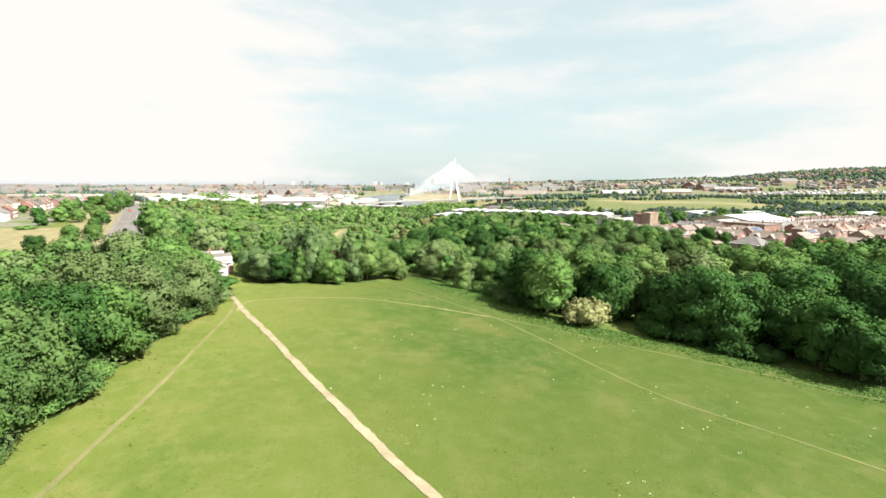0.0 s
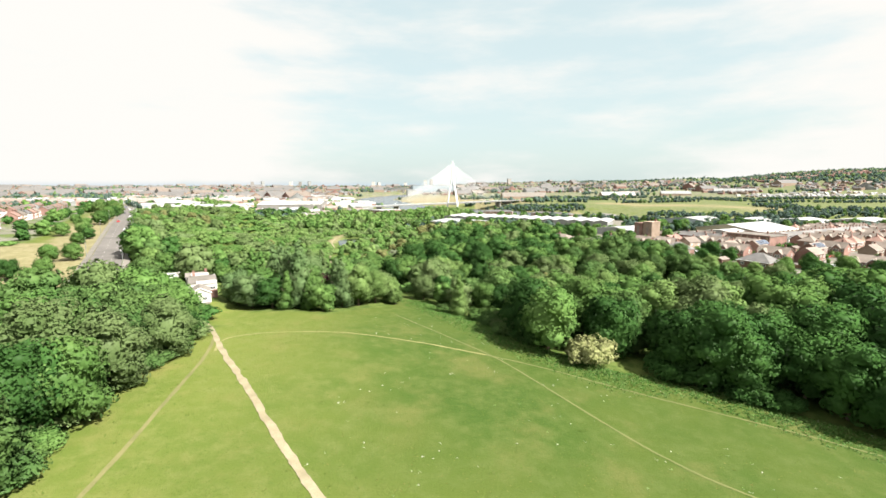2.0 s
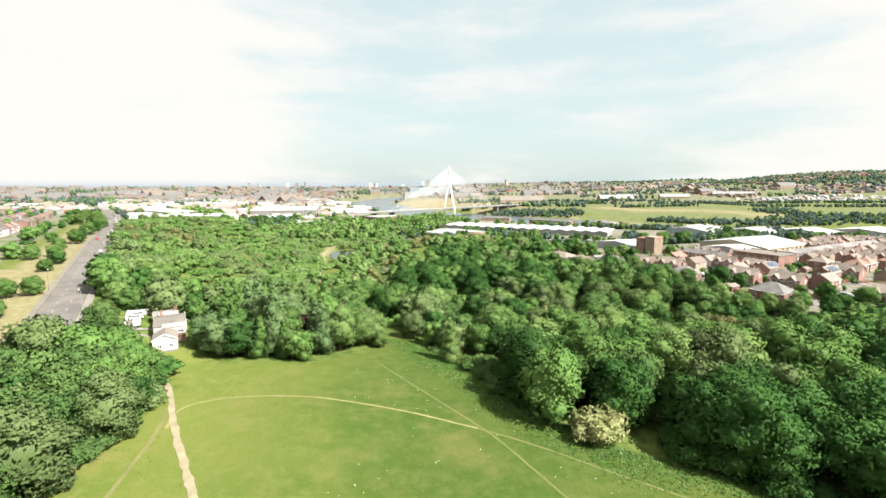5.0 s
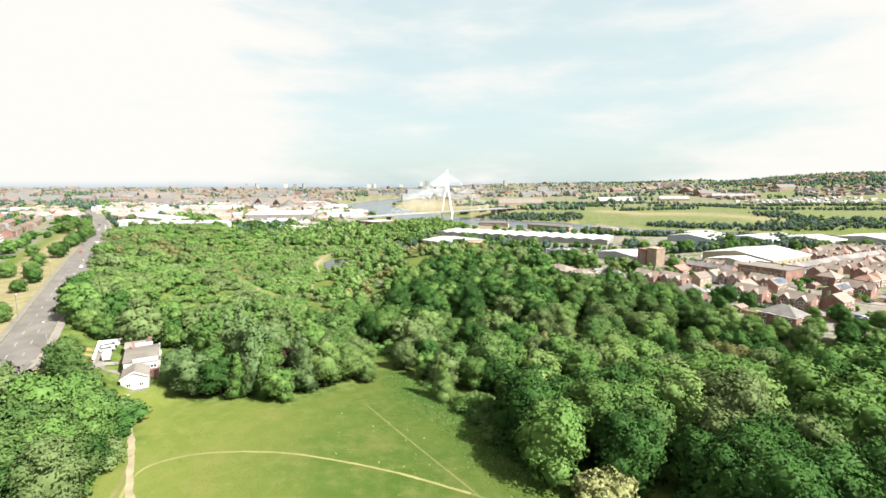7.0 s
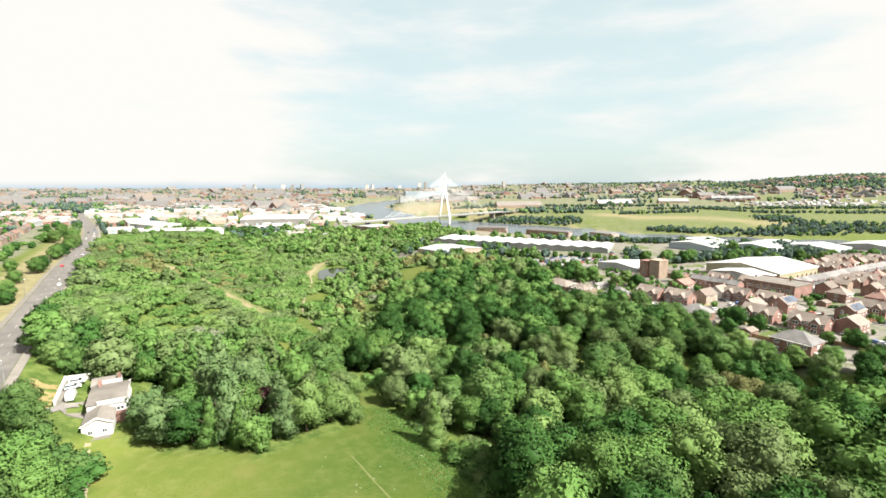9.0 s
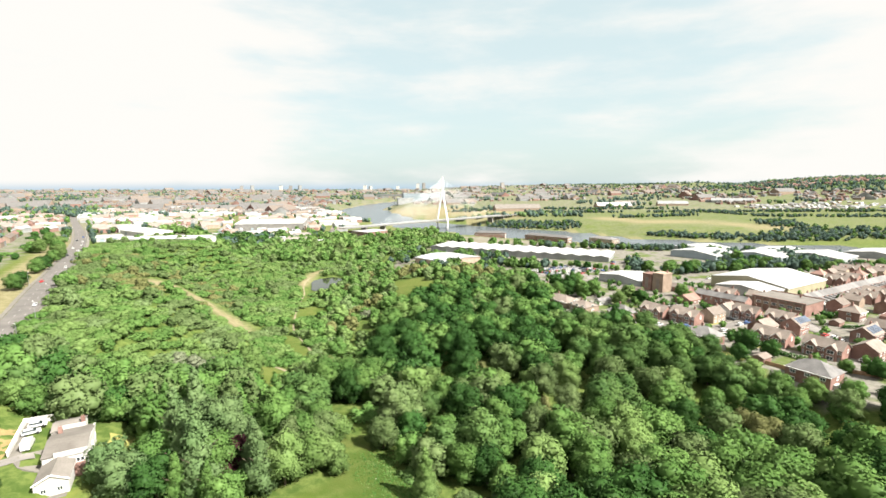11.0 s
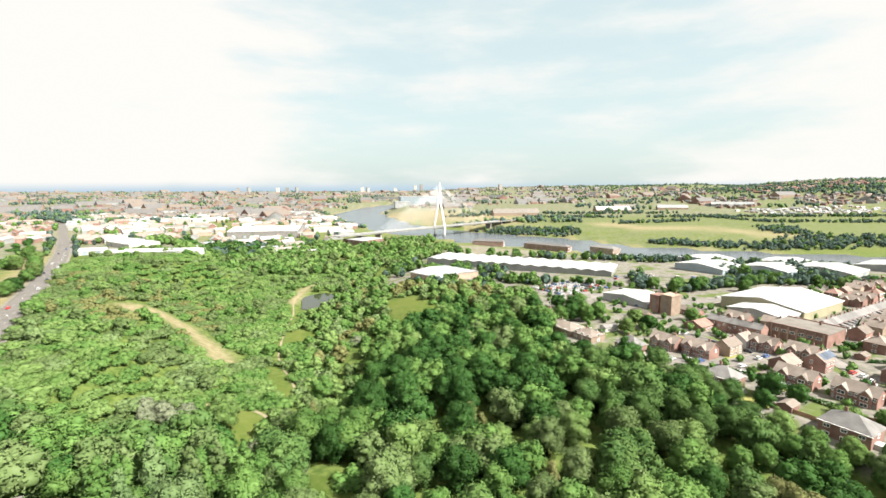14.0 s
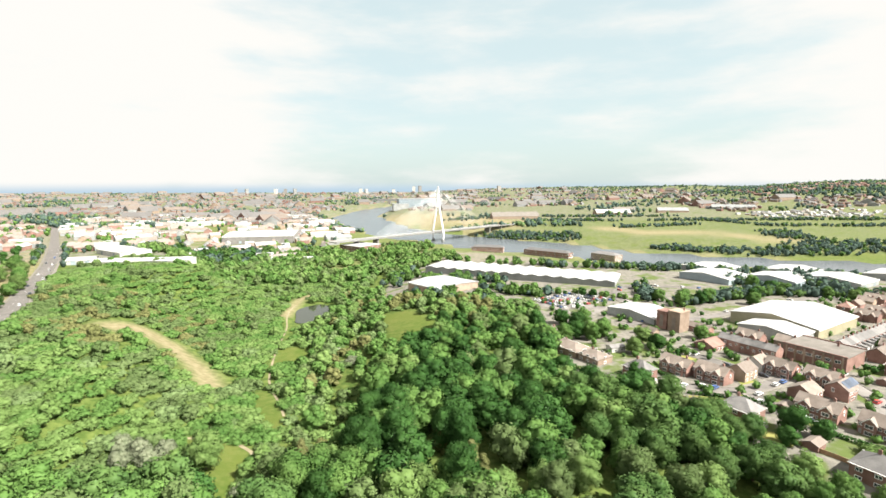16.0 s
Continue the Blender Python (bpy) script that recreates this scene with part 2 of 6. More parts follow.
def ground_material():
    """Meadow, woodland floor, hard ground and dry ground, laid out by the zone attribute."""
    m = bpy.data.materials.new("ground")
    m.use_nodes = True
    nt = m.node_tree
    N, L = nt.nodes, nt.links
    b = N["Principled BSDF"]
    b.inputs["Roughness"].default_value, b.inputs["Specular IOR Level"].default_value = 0.95, 0.1
    geo = N.new("ShaderNodeNewGeometry")
    at = N.new("ShaderNodeAttribute")
    at.attribute_name = "zone"
    sp = N.new("ShaderNodeSeparateColor")
    L.new(at.outputs["Color"], sp.inputs[0])

    def noise_at(scale, detail=4, rough=0.55):
        n = N.new("ShaderNodeTexNoise")
        n.inputs["Scale"].default_value, n.inputs["Detail"].default_value, n.inputs["Roughness"].default_value = scale, detail, rough
        L.new(geo.outputs["Position"], n.inputs["Vector"])
        return n.outputs["Fac"]

    def tone(fac, lo, hi, a, c):
        r = N.new("ShaderNodeMapRange")
        r.interpolation_type = "SMOOTHSTEP"
        r.inputs[1].default_value, r.inputs[2].default_value = lo, hi
        L.new(fac, r.inputs[0])
        return blend(r.outputs[0], a, c)

    def blend(fac, a, c):
        x = N.new("ShaderNodeMix")
        x.data_type = "RGBA"
        L.new(fac, x.inputs[0])
        for v, i in ((a, 6), (c, 7)):
            if isinstance(v, tuple):
                x.inputs[i].default_value = (*v, 1)
            else:
                L.new(v, x.inputs[i])
        return x.outputs[2]

    big, mid, fine = noise_at(0.022, 3), noise_at(0.3, 5, 0.65), noise_at(2.2, 4, 0.7)
    g1 = tone(big, 0.35, 0.65, (0.074, 0.109, 0.019), (0.111, 0.135, 0.029))
    g2 = tone(mid, 0.40, 0.75, g1, (0.130, 0.143, 0.041))
    g2 = tone(noise_at(0.09, 5, 0.6), 0.50, 0.74, g2, (0.148, 0.144, 0.046))
    dry_side = tone(fine, 0.56, 0.78, g2, (0.066, 0.105, 0.019))
    l1 = tone(big, 0.35, 0.65, (0.032, 0.061, 0.010), (0.051, 0.074, 0.014))
    l2 = tone(mid, 0.40, 0.75, l1, (0.061, 0.084, 0.021))
    l2 = tone(noise_at(0.08, 5, 0.6), 0.50, 0.74, l2, (0.079, 0.089, 0.026))
    lush_side = tone(fine, 0.56, 0.78, l2, (0.031, 0.059, 0.012))
    lush = N.new("ShaderNodeAttribute")
    lush.attribute_name = "lush"
    grass = blend(lush.outputs["Fac"], dry_side, lush_side)
    f1 = tone(mid, 0.35, 0.65, (0.043, 0.073, 0.015), (0.095, 0.125, 0.033))
    paved = tone(mid, 0.35, 0.65, (0.116, 0.108, 0.098), (0.186, 0.170, 0.154))
    paved = tone(noise_at(0.06, 3), 0.50, 0.62, paved, (0.075, 0.10, 0.03))
    dry = tone(mid, 0.35, 0.7, (0.150, 0.130, 0.070), (0.225, 0.195, 0.122))
    c = blend(sp.outputs[0], f1, grass)
    c = blend(sp.outputs[1], c, paved)
    c = blend(sp.outputs[2], c, dry)
    L.new(c, b.inputs["Base Color"])
    bp = N.new("ShaderNodeBump")
    bp.inputs["Strength"].default_value, bp.inputs["Distance"].default_value = 0.5, 0.25
    L.new(fine, bp.inputs["Height"])
    L.new(bp.outputs[0], b.inputs["Normal"])
    return m


GROUND = ground_material()

# ==== mesh tools ====


class Shape:
    """Collects corners and faces of one mesh."""

    def __init__(self):
        self.v, self.f, self.m = [], [], []

    def face(self, pts, mat=0):
        n = len(self.v)
        self.v += [tuple(p) for p in pts]
        self.f.append(tuple(range(n, n + len(pts))))
        self.m.append(mat)
        return self

    def box(self, x, y, z, sx, sy, sz, mat=0, turn=0.0):
        """A box on its base centre, with a turn about z in degrees."""
        c, s = math.cos(radians(turn)), math.sin(radians(turn))
        n = len(self.v)
        for dz in (0, sz):
            for dx, dy in ((-sx / 2, -sy / 2), (sx / 2, -sy / 2), (sx / 2, sy / 2), (-sx / 2, sy / 2)):
                self.v.append((x + dx * c - dy * s, y + dx * s + dy * c, z + dz))
        for q in ((3, 2, 1, 0), (4, 5, 6, 7), (0, 1, 5, 4), (1, 2, 6, 5), (2, 3, 7, 6), (3, 0, 4, 7)):
            self.f.append(tuple(n + i for i in q))
            self.m.append(mat)
        return self

    def slab(self, a, b, c, d, t, mat=0):
        """A sheet of thickness t under the corners a b c d."""
        a, b, c, d = map(Vector, (a, b, c, d))
        down = (b - a).cross(d - a).normalized() * -t
        lo = [p + down for p in (a, b, c, d)]
        self.face((a, b, c, d), mat)
        self.face(lo[::-1], mat)
        up = (a, b, c, d)
        for i in range(4):
            j = (i + 1) % 4
            self.face((up[j], up[i], lo[i], lo[j]), mat)
        return self

    def tube(self, a, b, r0, r1, n=8, mat=0):
        a, b = Vector(a), Vector(b)
        d = (b - a).normalized()
        u = d.orthogonal().normalized()
        w = d.cross(u)
        k = len(self.v)
        for p, r in ((a, r0), (b, r1)):
            for i in range(n):
                g = 2 * math.pi * i / n
                self.v.append(tuple(p + (u * math.cos(g) + w * math.sin(g)) * r))
        for i in range(n):
            j = (i + 1) % n
            self.f.append((k + i, k + j, k + n + j, k + n + i))
            self.m.append(mat)
        self.f.append(tuple(k + i for i in reversed(range(n))))
        self.f.append(tuple(k + n + i for i in range(n)))
        self.m += [mat, mat]
        return self

    def mesh(self, name, *mats):
        me = bpy.data.meshes.new(name)
        me.from_pydata(self.v, [], self.f)
        for m in mats:
            me.materials.append(m)
        if len(mats) > 1:
            me.polygons.foreach_set("material_index", self.m)
        me.update()
        return me


def part(name, shape, mat, parent, label="", at=None):
    """One mesh object under a thing or part. shape: a Shape or a ready mesh."""
    me = shape if isinstance(shape, bpy.types.Mesh) else shape.mesh(name, *(mat if isinstance(mat, (list, tuple)) else (mat,)))
    ob = new(name, me)
    ob.parent = parent
    if at is not None:
        ob.matrix_basis = at
    return tagged(ob, label)


def thing(name, label, category, m=None, group="", kind=""):
    ob = new(name)
    if m is not None:
        ob.matrix_basis = m
    return tagged(ob, label, category, group, kind)


# ==== terrain ====


def ss(a, b, x):
    t = np.clip((np.asarray(x, float) - a) / (b - a), 0, 1)
    return t * t * (3 - 2 * t)


def soft(u, w=12.0):
    return w * np.logaddexp(0, np.asarray(u, float) / w)


def road_x(y):
    """The main road's centre line: straight ahead to the left."""
    return -119.0 - 0.612 * (np.asarray(y, float) - 174) - 1.25 * soft(148 - np.asarray(y, float), 6) - 0.16 * soft(np.asarray(y, float) - 560, 60)


RIVER = [(-60, 2650), (-225, 2060), (-245, 1690), (-125, 1290), (-28, 1125), (80, 1010), (215, 905), (300, 802), (440, 742), (620, 680), (950, 600), (1500, 560), (2600, 700)]
RIVER_HALF = [45, 60, 66, 62, 58, 62, 60, 44, 34, 28, 26, 26, 26]


def river_gap(x, y):
    """Metres from the water's edge (negative in the river)."""
    x, y = np.asarray(x, float), np.asarray(y, float)
    best = np.full(x.shape, 1e9)
    for (x0, y0), (x1, y1), w0, w1 in zip(RIVER, RIVER[1:], RIVER_HALF, RIVER_HALF[1:]):
        dx, dy = x1 - x0, y1 - y0
        k = np.clip(((x - x0) * dx + (y - y0) * dy) / (dx * dx + dy * dy), 0, 1)
        best = np.minimum(best, np.hypot(x - x0 - k * dx, y - y0 - k * dy) - (w0 + (w1 - w0) * k))
    return best


def height(x, y):
    x, y = np.asarray(x, float), np.asarray(y, float)
    far = ss(650, 1300, y)
    # meadow side
    field = 23.2 - 0.075 * np.clip(x + 25, 0, 100) - 0.08 * np.clip(y - 125, 0, 75) - 0.02 * np.clip(60 - y, 0, 200)
    field = field + 4.5 * ss(100, 140, x)
    # dene and town
    floor_z = np.interp(y, [180, 250, 330, 420, 600], [15, 12, 5, 2.5, 2.0])
    mid_x = np.interp(y, [190, 250, 330, 480, 620], [5, -45, -74, -96, -80])
    town = 22 - 0.028 * np.clip(y - 250, 0, 330)
    dene = floor_z + (town - 6.5 * (1 - ss(300, 360, y)) - floor_z) * ss(14, 105, x - mid_x)
    r = field + (dene - field) * ss(175, 245, y - 40 * ss(-45, -75, x))
    edge_x = np.interp(y, [150, 223, 240, 254, 285, 308, 330], [150, 146, 131, 118, 112, 92, 76])
    r = r + (town - r) * ss(-20, -1, x - edge_x) * ss(150, 215, y)
    # plateau that carries the road
    u = x - road_x(y)
    k = ss(200, 320, y)
    k2 = ss(470, 580, y)
    left = ss(8 + 40 * k + 75 * k2, 44 + 86 * k + 75 * k2, u)
    plateau = np.interp(y, [120, 190, 330], [28.5, 30.2, 34]) - 0.014 * np.clip(y - 330, 0, 1200)
    z = plateau + (r - plateau) * left
    # wide valley beyond
    beyond = 14 + (9 + 32 * ss(-300, 700, x)) * ss(1500, 4800, y) + 6 * ss(300, 1500, -x) * ss(4600, 2500, y)
    z = z + (beyond - z) * far
    z = z + 64 * np.exp(-(((x - 1750) / 620) ** 2 + ((y - 2050) / 420) ** 2)) + 40 * np.exp(-(((x - 2600) / 900) ** 2 + ((y - 1700) / 600) ** 2))
    z = z + 34 * np.exp(-(((x - 1800) / 330) ** 2 + ((y - 3300) / 500) ** 2)) + 16 * ss(400, 1500, x) * ss(900, 1800, y)
    # river bed and banks
    g = river_gap(x, y)
    bank = np.where(y > 1000, 90.0, 150.0)
    z = -4 + (z + 4) * ss(-8, bank, g)
    z = np.where(g > 4, np.maximum(z, 0.5 + 0.03 * g.clip(0, 60)), z)
    z = z + 0.25 * np.sin(x * 0.11 + 0.7) * np.sin(y * 0.09) * ss(-5, 20, g)
    # terrace of the white house and, a step up, its yard
    hx, hy = (x + 86.5) * 0.883 + (y - 180.5) * 0.469, (y - 180.5) * 0.883 - (x + 86.5) * 0.469
    off = np.maximum(np.maximum(-14 - hx, hx - 6), np.maximum(-18 - hy, hy - 21)).clip(0, 50)
    z = z + (22 + 3.5 * ss(-4.5, -7, hx) - z) * ss(7, 0, off)
    # pond hollow
    p = np.hypot((x + 91) / 15, (y - 494) / 32)
    z = np.where(p < 1.6, 0.6 + (z - 0.6) * ss(0.7, 1.6, p), z)
    return z


def spaced(lo, hi, a, b, step, grow=1.16):
    mid = list(np.arange(a, b + 0.1, step))
    s, up = step, [mid[-1]]
    while up[-1] < hi:
        s = min(s * grow, 160)
        up.append(up[-1] + s)
    s, dn = step, [mid[0]]
    while dn[-1] > lo:
        s = min(s * grow, 160)
        dn.append(dn[-1] - s)
    return np.array(dn[:0:-1] + mid + up[1:])


GX, GY = spaced(-4900, 4900, -300, 340, 4), spaced(-900, 4900, 30, 560, 4)
GZ = height(*np.meshgrid(GX, GY))


def ground_z(x, y):
    """The height of the ground sheet, from its own grid."""
    x, y = np.asarray(x, float), np.asarray(y, float)
    i, j = np.clip(np.searchsorted(GX, x) - 1, 0, len(GX) - 2), np.clip(np.searchsorted(GY, y) - 1, 0, len(GY) - 2)
    a, b = (x - GX[i]) / (GX[i + 1] - GX[i]), (y - GY[j]) / (GY[j + 1] - GY[j])
    return (GZ[j, i] * (1 - a) + GZ[j, i + 1] * a) * (1 - b) + (GZ[j + 1, i] * (1 - a) + GZ[j + 1, i + 1] * a) * b


def inside(poly, x, y):
    x, y = np.asarray(x, float), np.asarray(y, float)
    r = np.zeros(x.shape, bool)
    for (x0, y0), (x1, y1) in zip(poly, poly[1:] + poly[:1]):
        c = ((y0 > y) != (y1 > y)) & (x < (x1 - x0) * (y - y0) / (y1 - y0 + 1e-12) + x0)
        r ^= c
    return r


def near_line(pts, x, y):
    x, y = np.asarray(x, float), np.asarray(y, float)
    best = np.full(x.shape, 1e9)
    for (x0, y0), (x1, y1) in zip(pts, pts[1:]):
        dx, dy = x1 - x0, y1 - y0
        k = np.clip(((x - x0) * dx + (y - y0) * dy) / (dx * dx + dy * dy), 0, 1)
        best = np.minimum(best, np.hypot(x - x0 - k * dx, y - y0 - k * dy))
    return best


MEADOW = [(-52, -300), (-52, 20), (-53, 51), (-57, 71), (-60, 88), (-60, 118), (-63, 138), (-84, 160), (-76, 167), (-63, 162), (-36, 158), (-18, 174),
          (-14, 200), (-28, 218), (-22, 222), (-6, 208), (-2, 184), (15, 154), (29, 127), (43, 115), (57, 114), (69, 101), (87, 88), (120, 66), (260, -100), (260, -300)]
GLADES = [[(-89, 271), (-80, 277), (-72, 277), (-57, 266), (-53, 257), (-52, 243), (-47, 226), (-52, 222), (-66, 244), (-76, 258)],
          [(-82, 328), (-74, 334), (-56, 302), (-51, 292), (-54, 282), (-64, 288), (-72, 306)],
          [(-29, 452), (-6, 453), (20, 405), (12, 367), (-8, 356), (-16, 392)],
          [(-90, 402), (-68, 405), (-62, 372), (-83, 372)], [(-34, 216), (-25, 217), (-18, 203), (-12, 190), (-24, 196)]]
PLOT = [(-113, 168), (-107, 183), (-111, 194), (-92, 200), (-80, 199), (-68, 190), (-68, 178), (-74, 174), (-70, 160), (-84, 155), (-92, 160), (-102, 161), (-114, 150)]
TOWN = [(184, 182), (160, 198), (138, 210), (127, 240), (118, 254), (112, 285), (92, 308), (74, 326), (80, 372), (88, 410), (92, 470), (40, 480), (-30, 500),
        (-40, 640), (-40, 720), (30, 800), (140, 740), (240, 660), (420, 620), (900, 540), (900, 100), (200, 100)]
SAND_LINE = [(-172, 366), (-166, 384), (-146, 378), (-124, 360), (-112, 346), (-104, 334)]
POND_BANK = [(-111, 484), (-114, 544), (-106, 556)]
VALLEY_PATH = [(-112, 520), (-111, 487), (-98, 448), (-94, 417), (-86, 376), (-77, 342), (-63.5, 318), (-55, 299)]


def zones(x, y):
    """Weights of meadow grass, hard ground and dry ground at points of the plan."""
    u = x - road_x(y)
    grass = inside(MEADOW, x, y).astype(float)
    for g in GLADES:
        grass = np.maximum(grass, inside(g, x, y))
    grass = np.maximum(grass, ((u < 0) & (u > -45) & (y < 700)) * 1.0)
    fr = (river_gap(x, y) > 0) & (y > 760) & (x > 250)
    grass = np.maximum(grass, fr * 0.6)
    olive = ((y > 700) & (river_gap(x, y) > 0)) * np.where((x > 250) | (y > 1300), 0.06, 0.22)
    paved = inside(TOWN, x, y) * 0.9
    left_town = (u < -45) & (y > 250) | (x < -190) & (y > 590) & (x - road_x(y) < 260)
    paved = np.maximum(paved, left_town * 0.75)
    paved = np.maximum(paved, (y > 1350) * np.where(x < 900, 0.62, 0.4))
    # fields across the river: hard-ground grey mixed in to stand for haze
    paved = np.maximum(paved, ((y > 780) & (x > 100) & (river_gap(x, y) > 0)) * np.where(y > 1400, 0.4, 0.24))
    dry = ((u < -6) & (u > -34 - 34 * (y < 250)) & (y < 700)) * 0.8
    dry = np.maximum(dry, olive)
    dry = np.maximum(dry, np.clip(1.25 - near_line(SAND_LINE, x, y) / np.where(x < -140, 12, 8), 0, 1))
    dry = np.maximum(dry, np.clip(1.1 - near_line(POND_BANK, x, y) / 7, 0, 1))
    strip = near_line([(392, 1100), (440, 1010), (565, 985), (610, 890)], x, y)
    dry = np.maximum(dry, np.clip(1.5 - strip / 36, 0, 1) * (river_gap(x, y) > 30))
    dry = np.maximum(dry, (inside([(-150, 1600), (-60, 1340), (60, 1190), (200, 1150), (260, 1300), (60, 1700)], x, y)) * 0.95)
    dry = np.maximum(dry, ((river_gap(x, y) < 16) & (river_gap(x, y) > -5)) * 0.6)
    return grass, paved, dry


def build_ground():
    X, Y = np.meshgrid(GX, GY)
    nx, ny = len(GX), len(GY)
    V = np.stack([X.ravel(), Y.ravel(), GZ.ravel()], 1)
    i = (np.arange(ny - 1)[:, None] * nx + np.arange(nx - 1)[None]).ravel()
    F = np.stack([i, i + 1, i + nx + 1, i + nx], 1)
    me = grid_mesh("ground", V, F)
    me.polygons.foreach_set("use_smooth", np.ones(len(F), bool))
    z = zones(V[:, 0], V[:, 1])
    col = np.stack([*z, np.ones(len(V))], 1).astype(np.float32)
    me.color_attributes.new("zone", "FLOAT_COLOR", "POINT").data.foreach_set("color", col.ravel())
    lush = ss(-80, 18, V[:, 0] + 0.10 * (V[:, 1] - 90)) * (V[:, 1] < 230) + 0.55 * (V[:, 1] >= 230) + 0.0 * (V[:, 1] > 760)
    me.attributes.new("lush", "FLOAT", "POINT").data.foreach_set("value", lush.astype(np.float32))
    me.materials.append(GROUND)
    tagged(new("ground", me), "rolling green ground with meadow, wooded dene and valley", "ground", kind="structure")


def grid_mesh(name, V, F, mi=None):
    """A mesh from numpy corners and faces of one size."""
    me = bpy.data.meshes.new(name)
    n, k = F.shape
    me.vertices.add(len(V))
    me.vertices.foreach_set("co", np.asarray(V, np.float32).ravel())
    me.loops.add(n * k)
    me.loops.foreach_set("vertex_index", F.astype(np.int32).ravel())
    me.polygons.add(n)
    me.polygons.foreach_set("loop_start", np.arange(0, n * k, k, dtype=np.int32))
    if mi is not None:
        me.polygons.foreach_set("material_index", mi.astype(np.int32))
    me.update(calc_edges=True)
    return me


build_ground()
wa = Shape().face([(-4800, 560, 0), (4800, 560, 0), (4800, 2800, 0), (-4800, 2800, 0)])
tagged(new("water", wa.mesh("river", WATER)), "grey-blue tidal river water with mud banks", "river", kind="structure")
pa = Shape().face([(-91 + 14 * math.cos(a) * (1 + 0.2 * math.sin(3 * a)), 494 + 30 * math.sin(a), 1.5) for a in np.linspace(0, 2 * math.pi, 32, endpoint=False)])
tagged(new("pond_water", pa.mesh("pond", POND)), "dark still pond in the wooded dene", "pond", kind="structure")


def dense(pts, step):
    out = []
    for (x0, y0), (x1, y1) in zip(pts, pts[1:]):
        n = max(1, int(math.hypot(x1 - x0, y1 - y0) / step))
        out += [(x0 + (x1 - x0) * i / n, y0 + (y1 - y0) * i / n) for i in range(n)]
    return out + [pts[-1]]


def smooth(pts, rounds=2):
    for _ in range(rounds):
        q = [pts[0]]
        for a, b in zip(pts, pts[1:]):
            q += [(a[0] * 0.75 + b[0] * 0.25, a[1] * 0.75 + b[1] * 0.25), (a[0] * 0.25 + b[0] * 0.75, a[1] * 0.25 + b[1] * 0.75)]
        pts = q + [pts[-1]]
    return pts


def ribbon(pts, width, lift, ragged=0.0, side=0.0, step=2.0, thick=0.0, cross=3):
    """A strip that lies on the ground along a line; side shifts it to the line's right."""
    pts = dense(pts, step)
    V, F = [], []
    for i, (x, y) in enumerate(pts):
        a, b = pts[max(0, i - 1)], pts[min(len(pts) - 1, i + 1)]
        d = Vector((b[0] - a[0], b[1] - a[1])).normalized()
        nx, ny = d.y, -d.x
        w0 = width / 2 * (1 + ragged * noise.noise((x * 0.25, y * 0.25, 1.0)) + ragged * 0.6 * noise.noise((x, y, 4.0)))
        w1 = width / 2 * (1 + ragged * noise.noise((x * 0.25, y * 0.25, 7.0)) + ragged * 0.6 * noise.noise((x, y, 9.0)))
        for c in range(cross):
            s = side - w0 + (w0 + w1) * c / (cross - 1)
            px, py = x + nx * s, y + ny * s
            V.append((px, py, float(ground_z(px, py)) + lift))
    for i in range(len(pts) - 1):
        for c in range(cross - 1):
            k = i * cross + c
            F.append((k, k + 1, k + cross + 1, k + cross))
    s = Shape()
    s.v, s.f, s.m = V, F, [0] * len(F)
    if thick:
        n = len(V)
        s.v = V + [(x, y, z - thick) for x, y, z in V]
        for i in range(len(pts) - 1):
            for c in (0, cross - 1):
                k = i * cross + c
                q = (k, k + cross, k + cross + n, k + n)
                s.f.append(q if c == 0 else q[::-1])
                s.m.append(0)
    return s


def strip(name, label, category, shape, mat, kind="structure"):
    return tagged(new(name, shape.mesh(name, mat)), label, category, kind=kind)


ROAD = [(float(road_x(y)), y) for y in range(40, 1500, 10)]
strip("road", "grey tarmac main road running along a grass bank", "road", ribbon(ROAD, 11.5, 0.14, step=4, cross=5), TARMAC)
strip("pavement", "pale concrete footway with kerb beside the road", "pavement", ribbon(ROAD[:70], 2.4, 0.26, side=7.2, step=4, thick=0.3), PAVING)
strip("pavement_verge", "pale concrete footway along the grass verge", "pavement", ribbon(ROAD[:70], 2.0, 0.26, side=-7.0, step=4, thick=0.3), PAVING)

# ---- road paint, paths ----
marks = Shape()
for side in (-1.9, 1.9):
    for i in range(0, 60):
        y = 150 + i * 10
        seg = [(float(road_x(v)), v) for v in (y, y + 3)]
        r = ribbon(seg, 0.2, 0.17, side=side, step=3, cross=2)
        n = len(marks.v)
        marks.v += r.v
        marks.f += [tuple(n + k for k in q) for q in r.f]
        marks.m += r.m
tagged(new("road_marking", marks.mesh("road_marking", WHITE_LINE)), "worn white dashed lane lines on the tarmac", "road marking", kind="stuff")

MAIN_PATH = smooth([(60, -60), (22, 18), (-0.6, 47.8), (-6.5, 54.1), (-17.8, 69.6), (-27.1, 82.7), (-38.8, 100.3), (-51, 117.5), (-60, 133), (-72, 150), (-80, 162)])
SIDE_PATH = smooth([(-40, 25), (-42, 45.4), (-43.5, 56), (-44.7, 69.4), (-46.8, 83), (-52.5, 114.7), (-58, 130)])
LOOP_PATH = smooth([(-52, 117), (-54, 123), (-53, 128), (-47, 132), (-36, 133), (-20, 130.5), (-3, 127), (12, 121.5)])
FIELD_PATH = smooth([(12, 121.5), (23.4, 115.8), (34, 109), (45, 103), (56, 97), (75, 86), (100, 70)])
